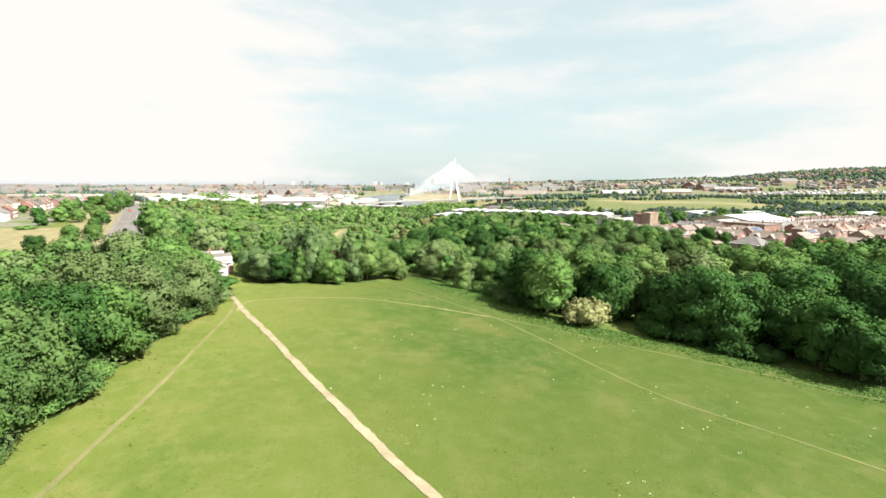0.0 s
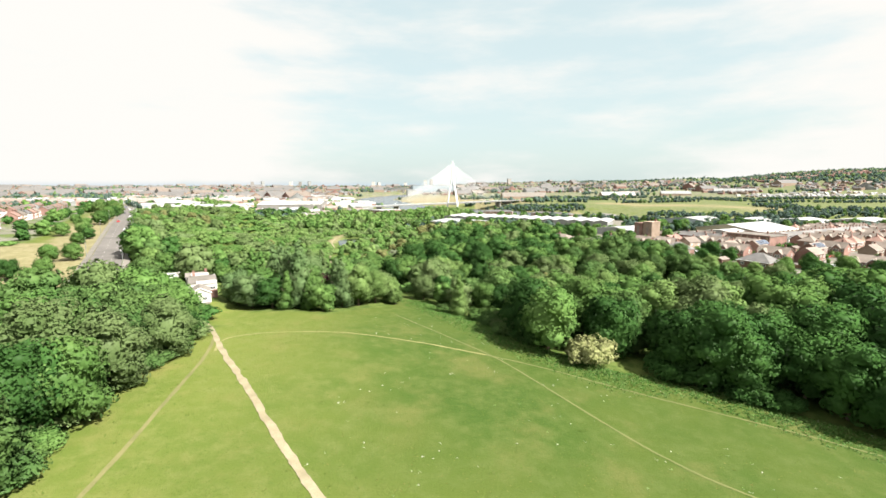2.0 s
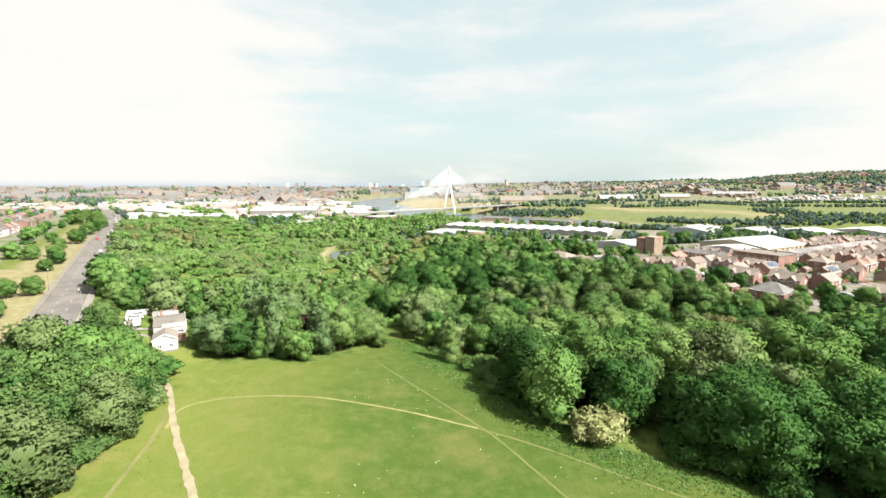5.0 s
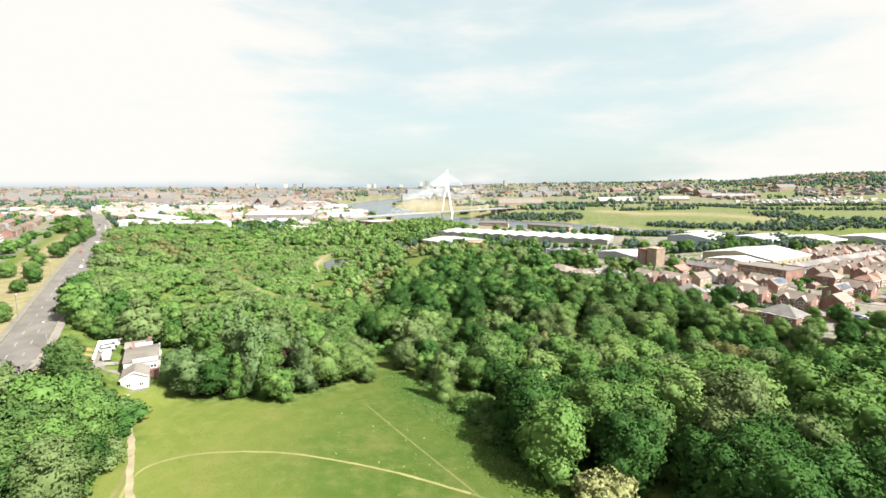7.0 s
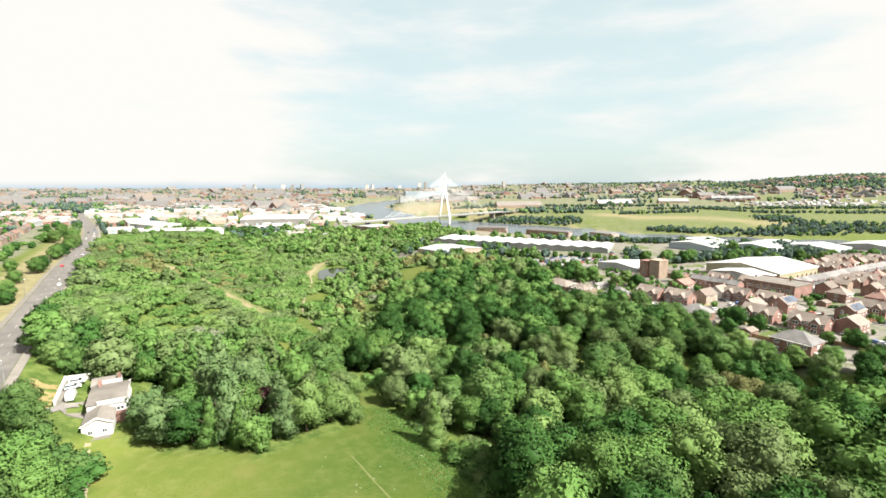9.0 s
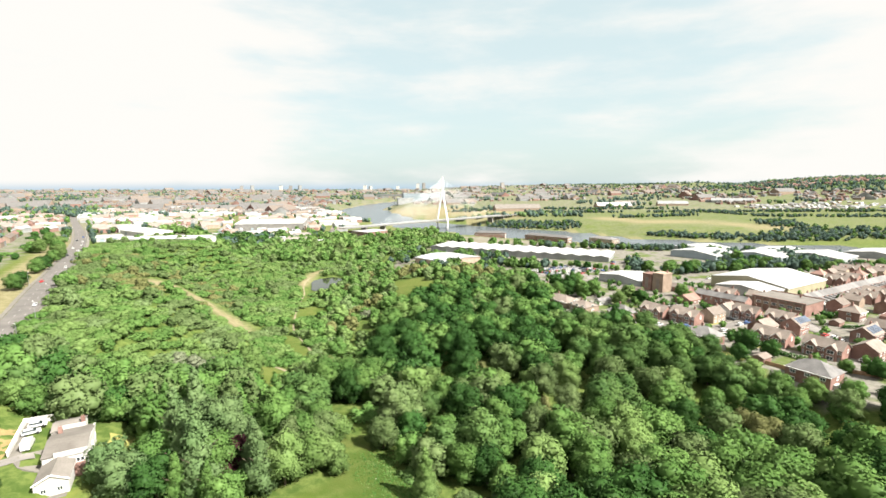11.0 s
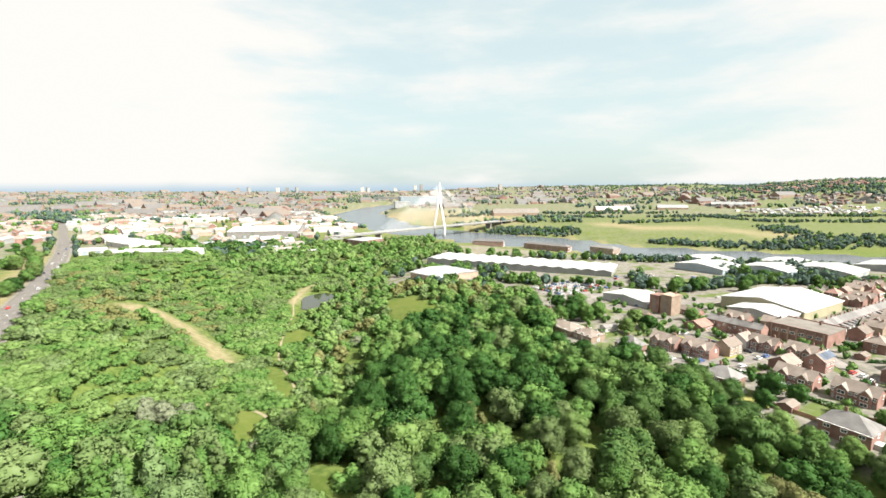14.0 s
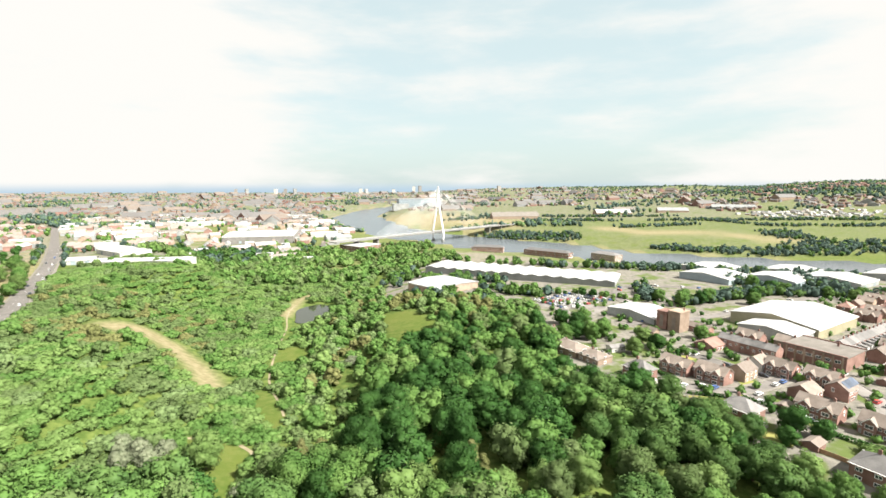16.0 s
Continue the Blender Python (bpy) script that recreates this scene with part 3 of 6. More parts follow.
CROSS_PATH = smooth([(-13.6, 160), (-4.7, 146), (2.5, 136), (9.6, 126), (15.6, 118), (21.6, 106.6), (26.6, 97.5), (31.6, 89), (36, 81.6), (41, 75), (52, 66), (75, 46), (110, 20)])
strip("earth_path", "pale trodden earth footpath across the meadow", "path", ribbon(MAIN_PATH, 1.35, 0.08, 0.5, step=0.8), DIRT)
strip("side_path", "narrow trodden grass trail beside the hedge", "path", ribbon(SIDE_PATH, 0.8, 0.06, 0.4, step=1.5), TRAIL_PALE)
strip("loop_path", "curved trodden grass trail across the meadow", "path", ribbon(LOOP_PATH, 0.65, 0.05, 0.45, step=1.0), TRAIL_PALE)
strip("field_path", "faint trodden grass trail along the wood edge", "path", ribbon(FIELD_PATH, 0.55, 0.05, 0.5, step=1.0), TRAIL)
strip("cross_path", "faint trodden grass trail down the meadow", "path", ribbon(CROSS_PATH, 0.5, 0.05, 0.5, step=1.0), TRAIL)
strip("valley_path", "pale dusty footpath through the wooded dene", "path", ribbon(smooth(VALLEY_PATH), 1.2, 0.08, 0.3), DIRT)
strip("glade_path", "pale dusty path edging a small glade", "path", ribbon(smooth([(-88, 275), (-80, 278), (-72, 277), (-58, 268), (-52, 258)]), 1.6, 0.08, 0.3), DIRT)

# ==== trees ====
rng = np.random.default_rng(5)
ICO = None


def ico():
    global ICO
    if ICO is None:
        bm = bmesh.new()
        bmesh.ops.create_icosphere(bm, subdivisions=1, radius=1)
        ICO = (np.array([v.co[:] for v in bm.verts]), np.array([[v.index for v in f.verts] for f in bm.faces]))
        bm.free()
    return ICO


def crown(g, style, h, r, leaves, size, tilt=0.42, fill=0.84, subs=7):
    """Corners and quads of a crown from z=0 up: boughs, each with clumps of leaf sprays, over shaded inner foliage."""
    lobes = []
    if style == "broad":
        n = int(g.integers(12, 15))
        for i in range(n):
            u = 0.98 - 1.8 * (i + 0.5) / n
            a = 2.4 * i + g.uniform(-.35, .35)
            k = math.sqrt(max(0.05, 1 - u * u)) * r * g.uniform(0.46, 0.60)
            b = r * g.uniform(0.30, 0.46)
            lobes.append((k * math.cos(a), k * math.sin(a), h * (0.47 + 0.36 * u) + g.uniform(-.04, .04) * h, b, b * g.uniform(0.72, 0.95)))
        lobes.append((0, 0, h * 0.48, r * 0.74, h * 0.40))
    elif style == "spire":
        for i in range(16):
            k = i / 15
            a = 2.4 * i + g.uniform(-.4, .4)
            b = r * (0.60 - 0.44 * k) * g.uniform(0.85, 1.15)
            d = 0.44 * r * (1 - 0.9 * k)
            lobes.append((d * math.cos(a), d * math.sin(a), h * (0.09 + 0.86 * k), b, b * g.uniform(1.0, 1.4)))
        lobes.append((0, 0, h * 0.38, r * 0.5, h * 0.34))
    elif style == "upright":
        for i in range(15):
            k = i / 14
            a = 2.4 * i + g.uniform(-.4, .4)
            b = r * (0.54 - 0.20 * k) * g.uniform(0.85, 1.15)
            d = 0.46 * r * (1 - 0.7 * k)
            lobes.append((d * math.cos(a), d * math.sin(a), h * (0.10 + 0.78 * k), b, b * g.uniform(1.0, 1.35)))
        lobes.append((0, 0, h * 0.42, r * 0.5, h * 0.38))
    else:
        for i in range(10):
            a, d = 2.4 * i + g.uniform(-.4, .4), r * math.sqrt((i + 0.5) / 10) * 0.74
            b = r * g.uniform(0.22, 0.36)
            lobes.append((d * math.cos(a), d * math.sin(a), h * (0.62 - 0.36 * (d / r) ** 2) * g.uniform(0.8, 1.1), b, h * g.uniform(0.22, 0.34)))
        lobes.append((0, 0, h * 0.34, r * 0.74, h * 0.34))
    B = list(lobes)
    axis = np.array((0, 0, h * (-0.9 if style == "low" else 0.42)))
    for c in lobes[:-1]:
        out = np.array(c[:3]) - axis
        out /= np.linalg.norm(out) + 1e-6
        for _ in range(subs):
            d = g.normal(size=3) + out * 1.1 + (0, 0, 0.25)
            d /= np.linalg.norm(d)
            b = c[3] * g.uniform(0.28, 0.48)
            B.append((*(np.array(c[:3]) + d * (c[3], c[3], c[4]) * g.uniform(0.78, 0.98)), b, b * g.uniform(0.65, 0.95)))
    B = np.array(B)
    wgt = B[:, 3] * (B[:, 3] + B[:, 4])
    m = leaves * 4
    pick = g.choice(len(B), m, p=wgt / wgt.sum())
    d = g.normal(size=(m, 3))
    d[:, 2] = np.abs(d[:, 2]) * 0.4 + d[:, 2] * 0.75
    d /= np.linalg.norm(d, axis=1, keepdims=True)
    R = np.stack([B[pick, 3], B[pick, 3], B[pick, 4]], 1)
    rough = 1 + g.normal(0, 0.09, m)
    P = B[pick, :3] + d * R * rough[:, None]
    keep = np.ones(m, bool)
    for b in B:
        q = (P - b[:3]) / np.array([b[3], b[3], b[4]])
        keep &= ((q ** 2).sum(1) > 0.66)
    P, d = P[keep][:leaves], (d / R * R.mean())[keep][:leaves]
    n = len(P)
    nrm = d / np.linalg.norm(d, axis=1, keepdims=True) + g.normal(0, tilt, (n, 3)) + (0, 0, 0.15)
    nrm /= np.linalg.norm(nrm, axis=1, keepdims=True)
    t = np.cross(nrm, g.normal(size=(n, 3)))
    t /= np.linalg.norm(t, axis=1, keepdims=True)
    s = np.cross(nrm, t)
    a = size * g.uniform(0.55, 1.25, (n, 1))
    c = size * g.uniform(0.4, 0.85, (n, 1))
    sag = nrm * a * 0.25
    V = np.stack([P - t * a - sag, P + s * c + t * a * g.uniform(-.4, .4, (n, 1)), P + t * a - sag, P - s * c + t * a * g.uniform(-.4, .4, (n, 1))], 1).reshape(-1, 3)
    F = np.arange(4 * n).reshape(-1, 4)
    iv, fi = ico()
    CV = np.concatenate([np.array(b[:3]) + iv * (b[3], b[3], b[4]) * fill for b in lobes])
    CF = np.concatenate([fi + len(iv) * i for i in range(len(lobes))]) + len(V)
    own = d / np.linalg.norm(d, axis=1, keepdims=True)
    whole = (P - axis) / (r, r, h * 0.55)
    whole /= np.linalg.norm(whole, axis=1, keepdims=True)
    bough = np.concatenate([np.repeat(own * 0.42 + whole * 0.58, 4, 0), np.tile(iv, (len(lobes), 1))])
    V = np.concatenate([V, CV])
    V[:, 2] = np.maximum(V[:, 2], 0.02 * h)
    return V, F, CF, bough


def crown_mesh(name, V, F, CF, leaf, core, rounded=True, bough=None):
    """Quads and triangles in one mesh."""
    me = bpy.data.meshes.new(name)
    nq, ntri = len(F), len(CF)
    me.vertices.add(len(V))
    me.vertices.foreach_set("co", V.astype(np.float32).ravel())
    me.loops.add(nq * 4 + ntri * 3)
    me.loops.foreach_set("vertex_index", np.concatenate([F.ravel(), CF.ravel()]).astype(np.int32))
    me.polygons.add(nq + ntri)
    me.polygons.foreach_set("loop_start", np.concatenate([np.arange(nq) * 4, nq * 4 + np.arange(ntri) * 3]).astype(np.int32))
    mi = np.concatenate([leaf, core]) if isinstance(leaf, np.ndarray) else np.concatenate([np.zeros(nq), np.ones(ntri)])
    me.polygons.foreach_set("material_index", mi.astype(np.int32))
    me.polygons.foreach_set("use_smooth", np.concatenate([np.zeros(nq, bool), np.full(ntri, rounded)]))
    if bough is not None:
        me.attributes.new("bough", "FLOAT_VECTOR", "POINT").data.foreach_set("vector", bough.astype(np.float32).ravel())
    me.update(calc_edges=True)
    return me


def trunk_shape(h, r, g):
    s = Shape()
    top = Vector((g.uniform(-.2, .2), g.uniform(-.2, .2), h * 0.5))
    s.tube((0, 0, -0.6), (0, 0, h * 0.2), r, r * 0.8).tube((0, 0, h * 0.2), top, r * 0.8, r * 0.5)
    for i in range(5):
        a = i * 1.257 + g.uniform(-.3, .3)
        base = top * g.uniform(0.55, 0.95)
        s.tube(base, base + Vector((math.cos(a) * h * 0.22, math.sin(a) * h * 0.22, h * 0.22)), r * 0.35, r * 0.08, 6)
    return s


# near trees: each its own thing, grown once a kind
KINDS = {
    "tall": ("broad", 15.5, 6.4, 3100, 0.30), "round": ("broad", 11.0, 5.3, 2300, 0.28), "upright": ("upright", 17.0, 4.9, 2900, 0.30),
    "spire": ("spire", 18.0, 4.8, 2700, 0.29),
    "shrub": ("low", 4.4, 5.6, 1750, 0.27), "small": ("broad", 8.0, 4.0, 1500, 0.27),
}
LABELS = {"tall": "tall broadleaved tree with a full {} crown", "round": "rounded broadleaved tree with dense {} leaves",
          "upright": "tall upright tree with a narrow {} crown", "spire": "tall pointed tree with a tapering {} crown", "shrub": "low spreading {} shrub at the woodland edge",
          "small": "small bushy tree with {} leaves"}
TONE_WORD = {"mid": "mid-green", "dark": "dark green", "light": "fresh light green", "olive": "olive green", "blue": "grey-green",
             "purple": "copper purple", "grey": "dark grey-green", "brown": "brownish green", "fresh": "pale fresh green", "blossom": "cream flowering", "pale": "pale silvery"}
PROTO = {}
SPREAD = {"tall": 1.14, "round": 1.12, "shrub": 1.3, "small": 1.1}


def tree(kind, tone, x, y, size, turn, sink=0.0, group="trees of the woodland"):
    key = (kind, tone, int(turn) % 2)
    z = float(ground_z(x, y)) - sink
    m = pose(x, y, z, 0, 0, turn)
    if key not in PROTO:
        style, h, r, n, s = KINDS[kind]
        g = np.random.default_rng(abs(hash((len(PROTO), 11))) % 9999)
        ob = thing("tree" if kind != "shrub" else "shrub", LABELS[kind].format(TONE_WORD[tone]), "tree" if kind != "shrub" else "shrub", m, group)
        V, F, CF, bough = crown(g, style, h, r, n, s)
        me = crown_mesh("crown", V, F, CF, None, None, bough=bough)
        me.materials.append(LEAF[tone])
        me.materials.append(LEAF[tone])
        part("trunk", trunk_shape(h, 0.02 * h + 0.06, g), BARK, ob)
        part("crown", me, None, ob)
        PROTO[key] = ob
    else:
        ob = copy_thing(PROTO[key], m)
    wide = SPREAD.get(kind, 1.0) * size
    ob.scale = (wide, wide, size * random.uniform(0.92, 1.1))
    return ob


def blocked(x, y):
    """Where no tree of the woods stands."""
    u = x - road_x(y)
    b = inside(MEADOW, x, y) | inside(PLOT, x, y) | inside(TOWN, x, y) | (u < 9)
    for g in GLADES:
        b |= inside(g, x, y)
    b |= inside([(-124, 206), (-108, 203), (-100, 160), (-94, 150), (-118, 142), (-137, 150)], x, y)
    b |= near_line(SAND_LINE, x, y) < 17 - 5 * (x > -140)
    b |= near_line(VALLEY_PATH, x, y) < 3.0
    b |= near_line(POND_BANK, x, y) < 6
    b |= np.hypot((x + 93) / 15, (y - 484) / 38) < 1
    b |= inside([(-76, 160), (-36, 156), (-12, 176), (-18, 200), (-70, 200)], x, y)
    b |= near_line([(-92, 167), (-82, 162), (-71, 153), (-63, 144), (-57, 131)], x, y) < 6
    b |= near_line([(-4, 178), (-10, 192), (-24, 220)], x, y) < 4.5
    b |= np.hypot(x - 7, y - 168) < 9
    b |= (np.hypot(x - 37, y - 118) < 9) | (np.hypot(x - 45, y - 119) < 8)
    return b


def scatter_points(x0, x1, y0, y1, gap):
    X, Y = np.meshgrid(np.arange(x0, x1, gap), np.arange(y0, y1, gap))
    X, Y = X.ravel() + rng.uniform(-.42, .42, X.size) * gap, Y.ravel() + rng.uniform(-.42, .42, Y.size) * gap
    return X, Y


def wood_zone(x, y):
    """Kind and tone odds of the woods by place: the dark wood by the town, the hillside scrub, the belt round the meadow."""
    u = x - road_x(y)
    mid = float(np.interp(y, [190, 250, 330, 480, 620], [5, -45, -74, -96, -80]))
    if y < 165 and x < 0:
        return "belt"
    if 160 <= y < 208 and -75 < x < -4:
        return "clump"
    if x > mid + 18 + 30 * float(ss(235, 290, y)) + 22 * float(ss(300, 360, y)) and y < 400:
        return "dark"
    if x > mid + 14 and y > 235:
        return "far"
    if y < 230:
        return "belt"
    return "scrub" if x < mid + 18 else "far"


def canopy_top(zone, x, y):
    if zone == "belt":
        return 39.5 - 5 * float(ss(-90, -125, x)) - 14 * float(ss(134, 153, y)) - 4 * float(ss(-66, -57, x)) - 9 * float(ss(-77, -61, x)) * float(ss(102, 130, y))
    return 37 - 10.5 * float(ss(138, 182, y - 0.25 * (x - 60))) + 3 * float(ss(215, 250, y)) - 3 * float(ss(60, 110, x)) * float(ss(150, 200, y)) * (1 - float(ss(215, 240, y))) + 3.5 * float(ss(75, 95, x)) * float(ss(215, 240, y))


PLANTED = []


def plant(kind, tone, spots):
    """Trees of the dark wood that stand out, each grown up to the wood's own level."""
    for x, y, k in spots:
        if inside(TOWN, x, y) | inside(MEADOW, x, y):
            continue
        rise = max(canopy_top("dark", x, y) - float(ground_z(x, y)), 8.0) * k
        PLANTED.append((x, y))
        tree(kind, tone, x, y, float(np.clip(rise / KINDS[kind][1], 0.6, 1.5)), (x * 37 + y * 53) % 360)


plant('tall', 'mid', [(51, 179, 1.12), (41, 139, 1), (115, 219, 1), (135, 226, 1), (-16, 240, 1), (107, 219, 0.9)])
plant('round', 'grey', [(50, 134, 1)])
plant('round', 'mid', [(29, 129, 1), (67, 174, 1.05), (138, 202, 1), (63, 203, 1), (-32, 235, 1), (48, 141, 0.9)])
plant('tall', 'light', [(67, 149, 1), (66, 190, 0.95), (59, 234, 0.9)])
plant('round', 'light', [(32, 159, 1), (141, 223, 1), (-67, 251, 0.8)])
plant('tall', 'olive', [(-2, 215, 1), (49, 229, 1), (54, 214, 0.95), (76, 144, 1)])
plant('round', 'olive', [(115, 189, 1), (76, 234, 1), (41, 201, 0.9)])
plant('tall', 'dark', [(90, 207, 1), (110, 159, 1), (32, 282, 1.15), (52, 282, 1.1), (22, 258, 1.05), (52, 336, 1.1), (-14, 258, 1), (-1, 263, 1), (-22, 230, 1), (19, 397, 1), (53, 397, 1.05)])
plant('round', 'dark', [(86, 188, 1), (143, 187, 1), (34, 214, 1.05), (19, 214, 1.05), (23, 177, 0.95), (50, 242, 1), (41, 262, 1)])
plant('tall', 'grey', [(75, 293, 1), (86, 290, 1.05), (93, 268, 1), (108, 278, 1.05), (112, 262, 1), (115, 248, 0.95), (99, 245, 0.95), (78, 248, 0.9), (71, 257, 0.95), (88, 245, 0.95), (103, 235, 0.9), (115, 236, 0.85), (7, 214, 0.9)])
plant('upright', 'brown', [(88, 229, 0.6), (25, 249, 0.7), (46, 211, 0.6)])
plant('round', 'brown', [(110, 195, 1), (109, 202, 0.9)])
plant('tall', 'dark', [(-4, 281, 1), (-13, 282, 0.9), (-13, 254, 1), (38, 317, 1)])
plant('round', 'light', [(7, 233, 0.8), (33, 230, 0.8), (46, 232, 0.8)])
plant('upright', 'brown', [(15, 260, 0.7), (28, 240, 0.7), (-35, 255, 0.6)])
plant('round', 'mid', [(76, 242, 0.9), (-26, 241, 0.9), (-17, 233, 0.9)])
plant('round', 'olive', [(88, 228, 0.9), (-41, 242, 0.7)])

ZONES = {
    "belt": (("tall", "round", "tall", "round"), ("grey", "mid", "grey", "olive", "dark", "grey", "mid"), 0.7, 1.1),
    "clump": (("spire", "tall", "spire"), ("mid", "blue", "olive", "mid", "light"), 0.75, 1.1),
    "dark": (("tall", "round", "tall", "round"), ("dark", "dark", "dark", "mid", "dark", "mid", "mid", "light", "olive"), 0.6, 1.1),
    "scrub": (("shrub", "shrub", "shrub", "small", "shrub", "shrub"), ("mid", "mid", "light", "mid", "light", "light", "olive", "fresh", "olive"), 0.6, 1.05),
    "far": (("small", "round", "small", "shrub"), ("mid", "olive", "mid", "light", "mid", "fresh", "light", "brown"), 0.65, 1.0),
}
px, py = [], []
for box in ((-150, -50, 20, 215, 6.6), (-50, 172, 60, 420, 9.8), (-330, -50, 215, 430, 6.6), (-330, -50, 430, 640, 7.0), (-50, 110, 420, 560, 7.0), (172, 260, 40, 185, 8.8)):
    a, b = scatter_points(*box)
    px.append(a)
    py.append(b)
# undergrowth along the meadow's edge
edge = np.array(dense(MEADOW[2:22], 4.0))
px.append(edge[:, 0] + rng.uniform(-1.5, 1.5, len(edge)) + np.sign(edge[:, 0] - 2) * 2.5)
py.append(edge[:, 1] + rng.uniform(-1.5, 1.5, len(edge)) + 1.5)
px, py = np.concatenate(px), np.concatenate(py)
ok = ~blocked(px, py) & (height(px, py) > 1.2)
for x, y in PLANTED:
    ok &= np.hypot(px - x, py - y) > 6.8
px, py = px[ok], py[ok]
is_edge = near_line(MEADOW[2:22], px, py) < 4.0
order = np.argsort(np.hypot(px - 4, py - 78))
px, py, is_edge = px[order], py[order], is_edge[order]
NEAR_TREES = 125
far_wood = {}
for i, (x, y) in enumerate(zip(px, py)):
    zone = wood_zone(x, y)
    kinds, tones, lo, hi = ZONES[zone]
    # neighbours tend to be of one kind: tone follows drifts some 30 m across
    drift = noise.noise((x * 0.035, y * 0.035, 6.0)) * 0.9 + rng.normal(0, 0.16)
    kind, tone = kinds[rng.integers(len(kinds))], tones[int(np.clip(0.5 + drift, 0, 0.999) * len(tones))]
    size, turn = rng.uniform(lo, hi), rng.uniform(0, 360)
    if zone == "scrub" and x < -118 and 320 < y < 470:
        tone = ("mid", "olive", "brown", "light", "olive", "mid", "olive")[int(np.clip(0.5 + drift, 0, 0.999) * 7)]
    if zone == "dark" and x > 78 and 212 < y < 300 and rng.random() < 0.6:
        kind, tone = ("upright", "tall", "tall")[rng.integers(3)], ("grey", "grey", "dark")[rng.integers(3)]
    if zone == "dark" and y < 240 and x < 105:
        tone = ("dark", "mid", "olive", "mid", "light", "mid", "olive", "grey")[int(np.clip(0.5 + drift, 0, 0.999) * 8)]
    # the wood's face to the meadow: its shade is put into darker leaves
    if zone == "dark" and y < 170 and x > 14 and float(near_line(MEADOW[12:26], x, y)) < 26:
        tone = "dark"
    if is_edge[i] and rng.random() < 0.65 and zone != "clump":
        kind, size = "shrub", rng.uniform(0.6, 1.1)
    elif zone == "belt" and y > 168:
        size = rng.uniform(0.8, 1.15)
    elif zone in ("dark", "belt"):
        # the woods' tops keep to a level of their own over the uneven ground
        rise = canopy_top(zone, x, y) + rng.normal(0, 2.2) + (4.5 if zone == "dark" else 1.5) * noise.noise((x * 0.06, y * 0.06, 8.0)) - float(ground_z(x, y))
        if zone == "dark":
            rise = max(rise, rng.uniform(8.5, 13) if x < 122 else rng.uniform(5.5, 8.5))
        kind = "shrub" if rise < 6 else "small" if rise < 9 else kind
        size = float(np.clip(rise / KINDS[kind][1], 0.72, 1.4))
    if i < NEAR_TREES:
        tree(kind, tone, x, y, size, turn)
    else:
        far_wood.setdefault(zone, []).append((kind, tone, x, y, size, turn))

for kind, tone, x, y, size in (("round", "blue", -70, 171, 1.05), ("round", "blue", -63, 166.5, 1.1), ("round", "dark", -56, 166, 1.1), ("round", "mid", -60, 174, 1.2), ("spire", "mid", -43, 164, 0.62),
                               ("spire", "mid", -50, 164, 0.72), ("small", "mid", -38, 162, 1.1), ("tall", "mid", -46, 172, 0.95), ("spire", "blue", -47, 168, 1.3), ("spire", "blue", -52, 172, 1.2), ("spire", "blue", -57, 181, 1.08), ("spire", "blue", -62, 186, 1.1),
                               ("tall", "blue", -50, 188, 1.1), ("spire", "blue", -33, 169, 0.92), ("spire", "blue", -36, 174, 0.98), ("tall", "light", -28, 172, 0.85), ("tall", "light", -23, 178, 0.8),
                               ("upright", "olive", -29, 180, 0.9), ("small", "light", -19, 182, 1.0), ("small", "light", -16, 178, 0.7), ("round", "mid", -30, 190, 1.1), ("tall", "mid", -38, 196, 1.0),
                               ("round", "olive", -24, 194, 1.0), ("round", "mid", -56, 196, 1.1), ("round", "mid", -66, 196, 0.9), ("spire", "light", 7, 168, 0.84), ("round", "mid", 17, 178, 0.95),
                               ("tall", "olive", 0, 209, 0.85), ("round", "olive", -6, 194, 0.95), ("tall", "olive", 19, 223, 0.8), ("small", "fresh", 5.5, 235, 1.15), ("tall", "dark", -8, 281, 0.95),
                               ("tall", "dark", 18, 262, 1.15), ("tall", "dark", 21, 236, 1.0), ("tall", "dark", 9, 328, 1.0), ("tall", "dark", 4, 300, 1.05), ("tall", "mid", 26, 290, 1.1)):
    tree(kind, tone, x, y, size, rng.uniform(0, 360))
for x, y, kind, tone, size in ((118, 262, "tall", "grey", 0.75), (123, 250, "tall", "grey", 0.7), (121, 238, "round", "grey", 0.95), (128, 231, "round", "light", 0.85), (133, 222, "round", "mid", 0.85), (126, 222, "tall", "mid", 0.7),
                               (138, 214, "round", "light", 0.75), (131, 212, "tall", "mid", 0.65), (146, 207, "round", "mid", 0.8), (154, 202, "round", "dark", 0.75), (162, 197, "round", "mid", 0.75), (140, 203, "round", "olive", 0.9),
                               (104, 268, "tall", "grey", 0.8), (110, 256, "tall", "grey", 0.85), (113, 244, "tall", "dark", 0.8), (96, 284, "tall", "dark", 0.75), (103, 284, "round", "grey", 0.9)):
    tree(kind, tone, x, y, size, rng.uniform(0, 360))
for x, y, kind, tone, size in ((-27, 204, "round", "mid", 0.9), (-34, 210, "round", "olive", 0.9), (-20, 196, "small", "light", 1.1), (-40, 213, "round", "mid", 1.0), (-47, 207, "round", "mid", 1.0), (-55, 206, "round", "light", 0.9)):
    tree(kind, tone, x, y, size, rng.uniform(0, 360))
for x, y in ((-97, 163), (-92, 159)):
    tree("round", "grey", x, y, 0.95, rng.uniform(0, 360))
for x, y in ((-100, 258), (-93, 257), (-86, 250), (-95, 249), (-85, 259)):
    tree("small", "pale", x, y, rng.uniform(0.8, 1.0), rng.uniform(0, 360))
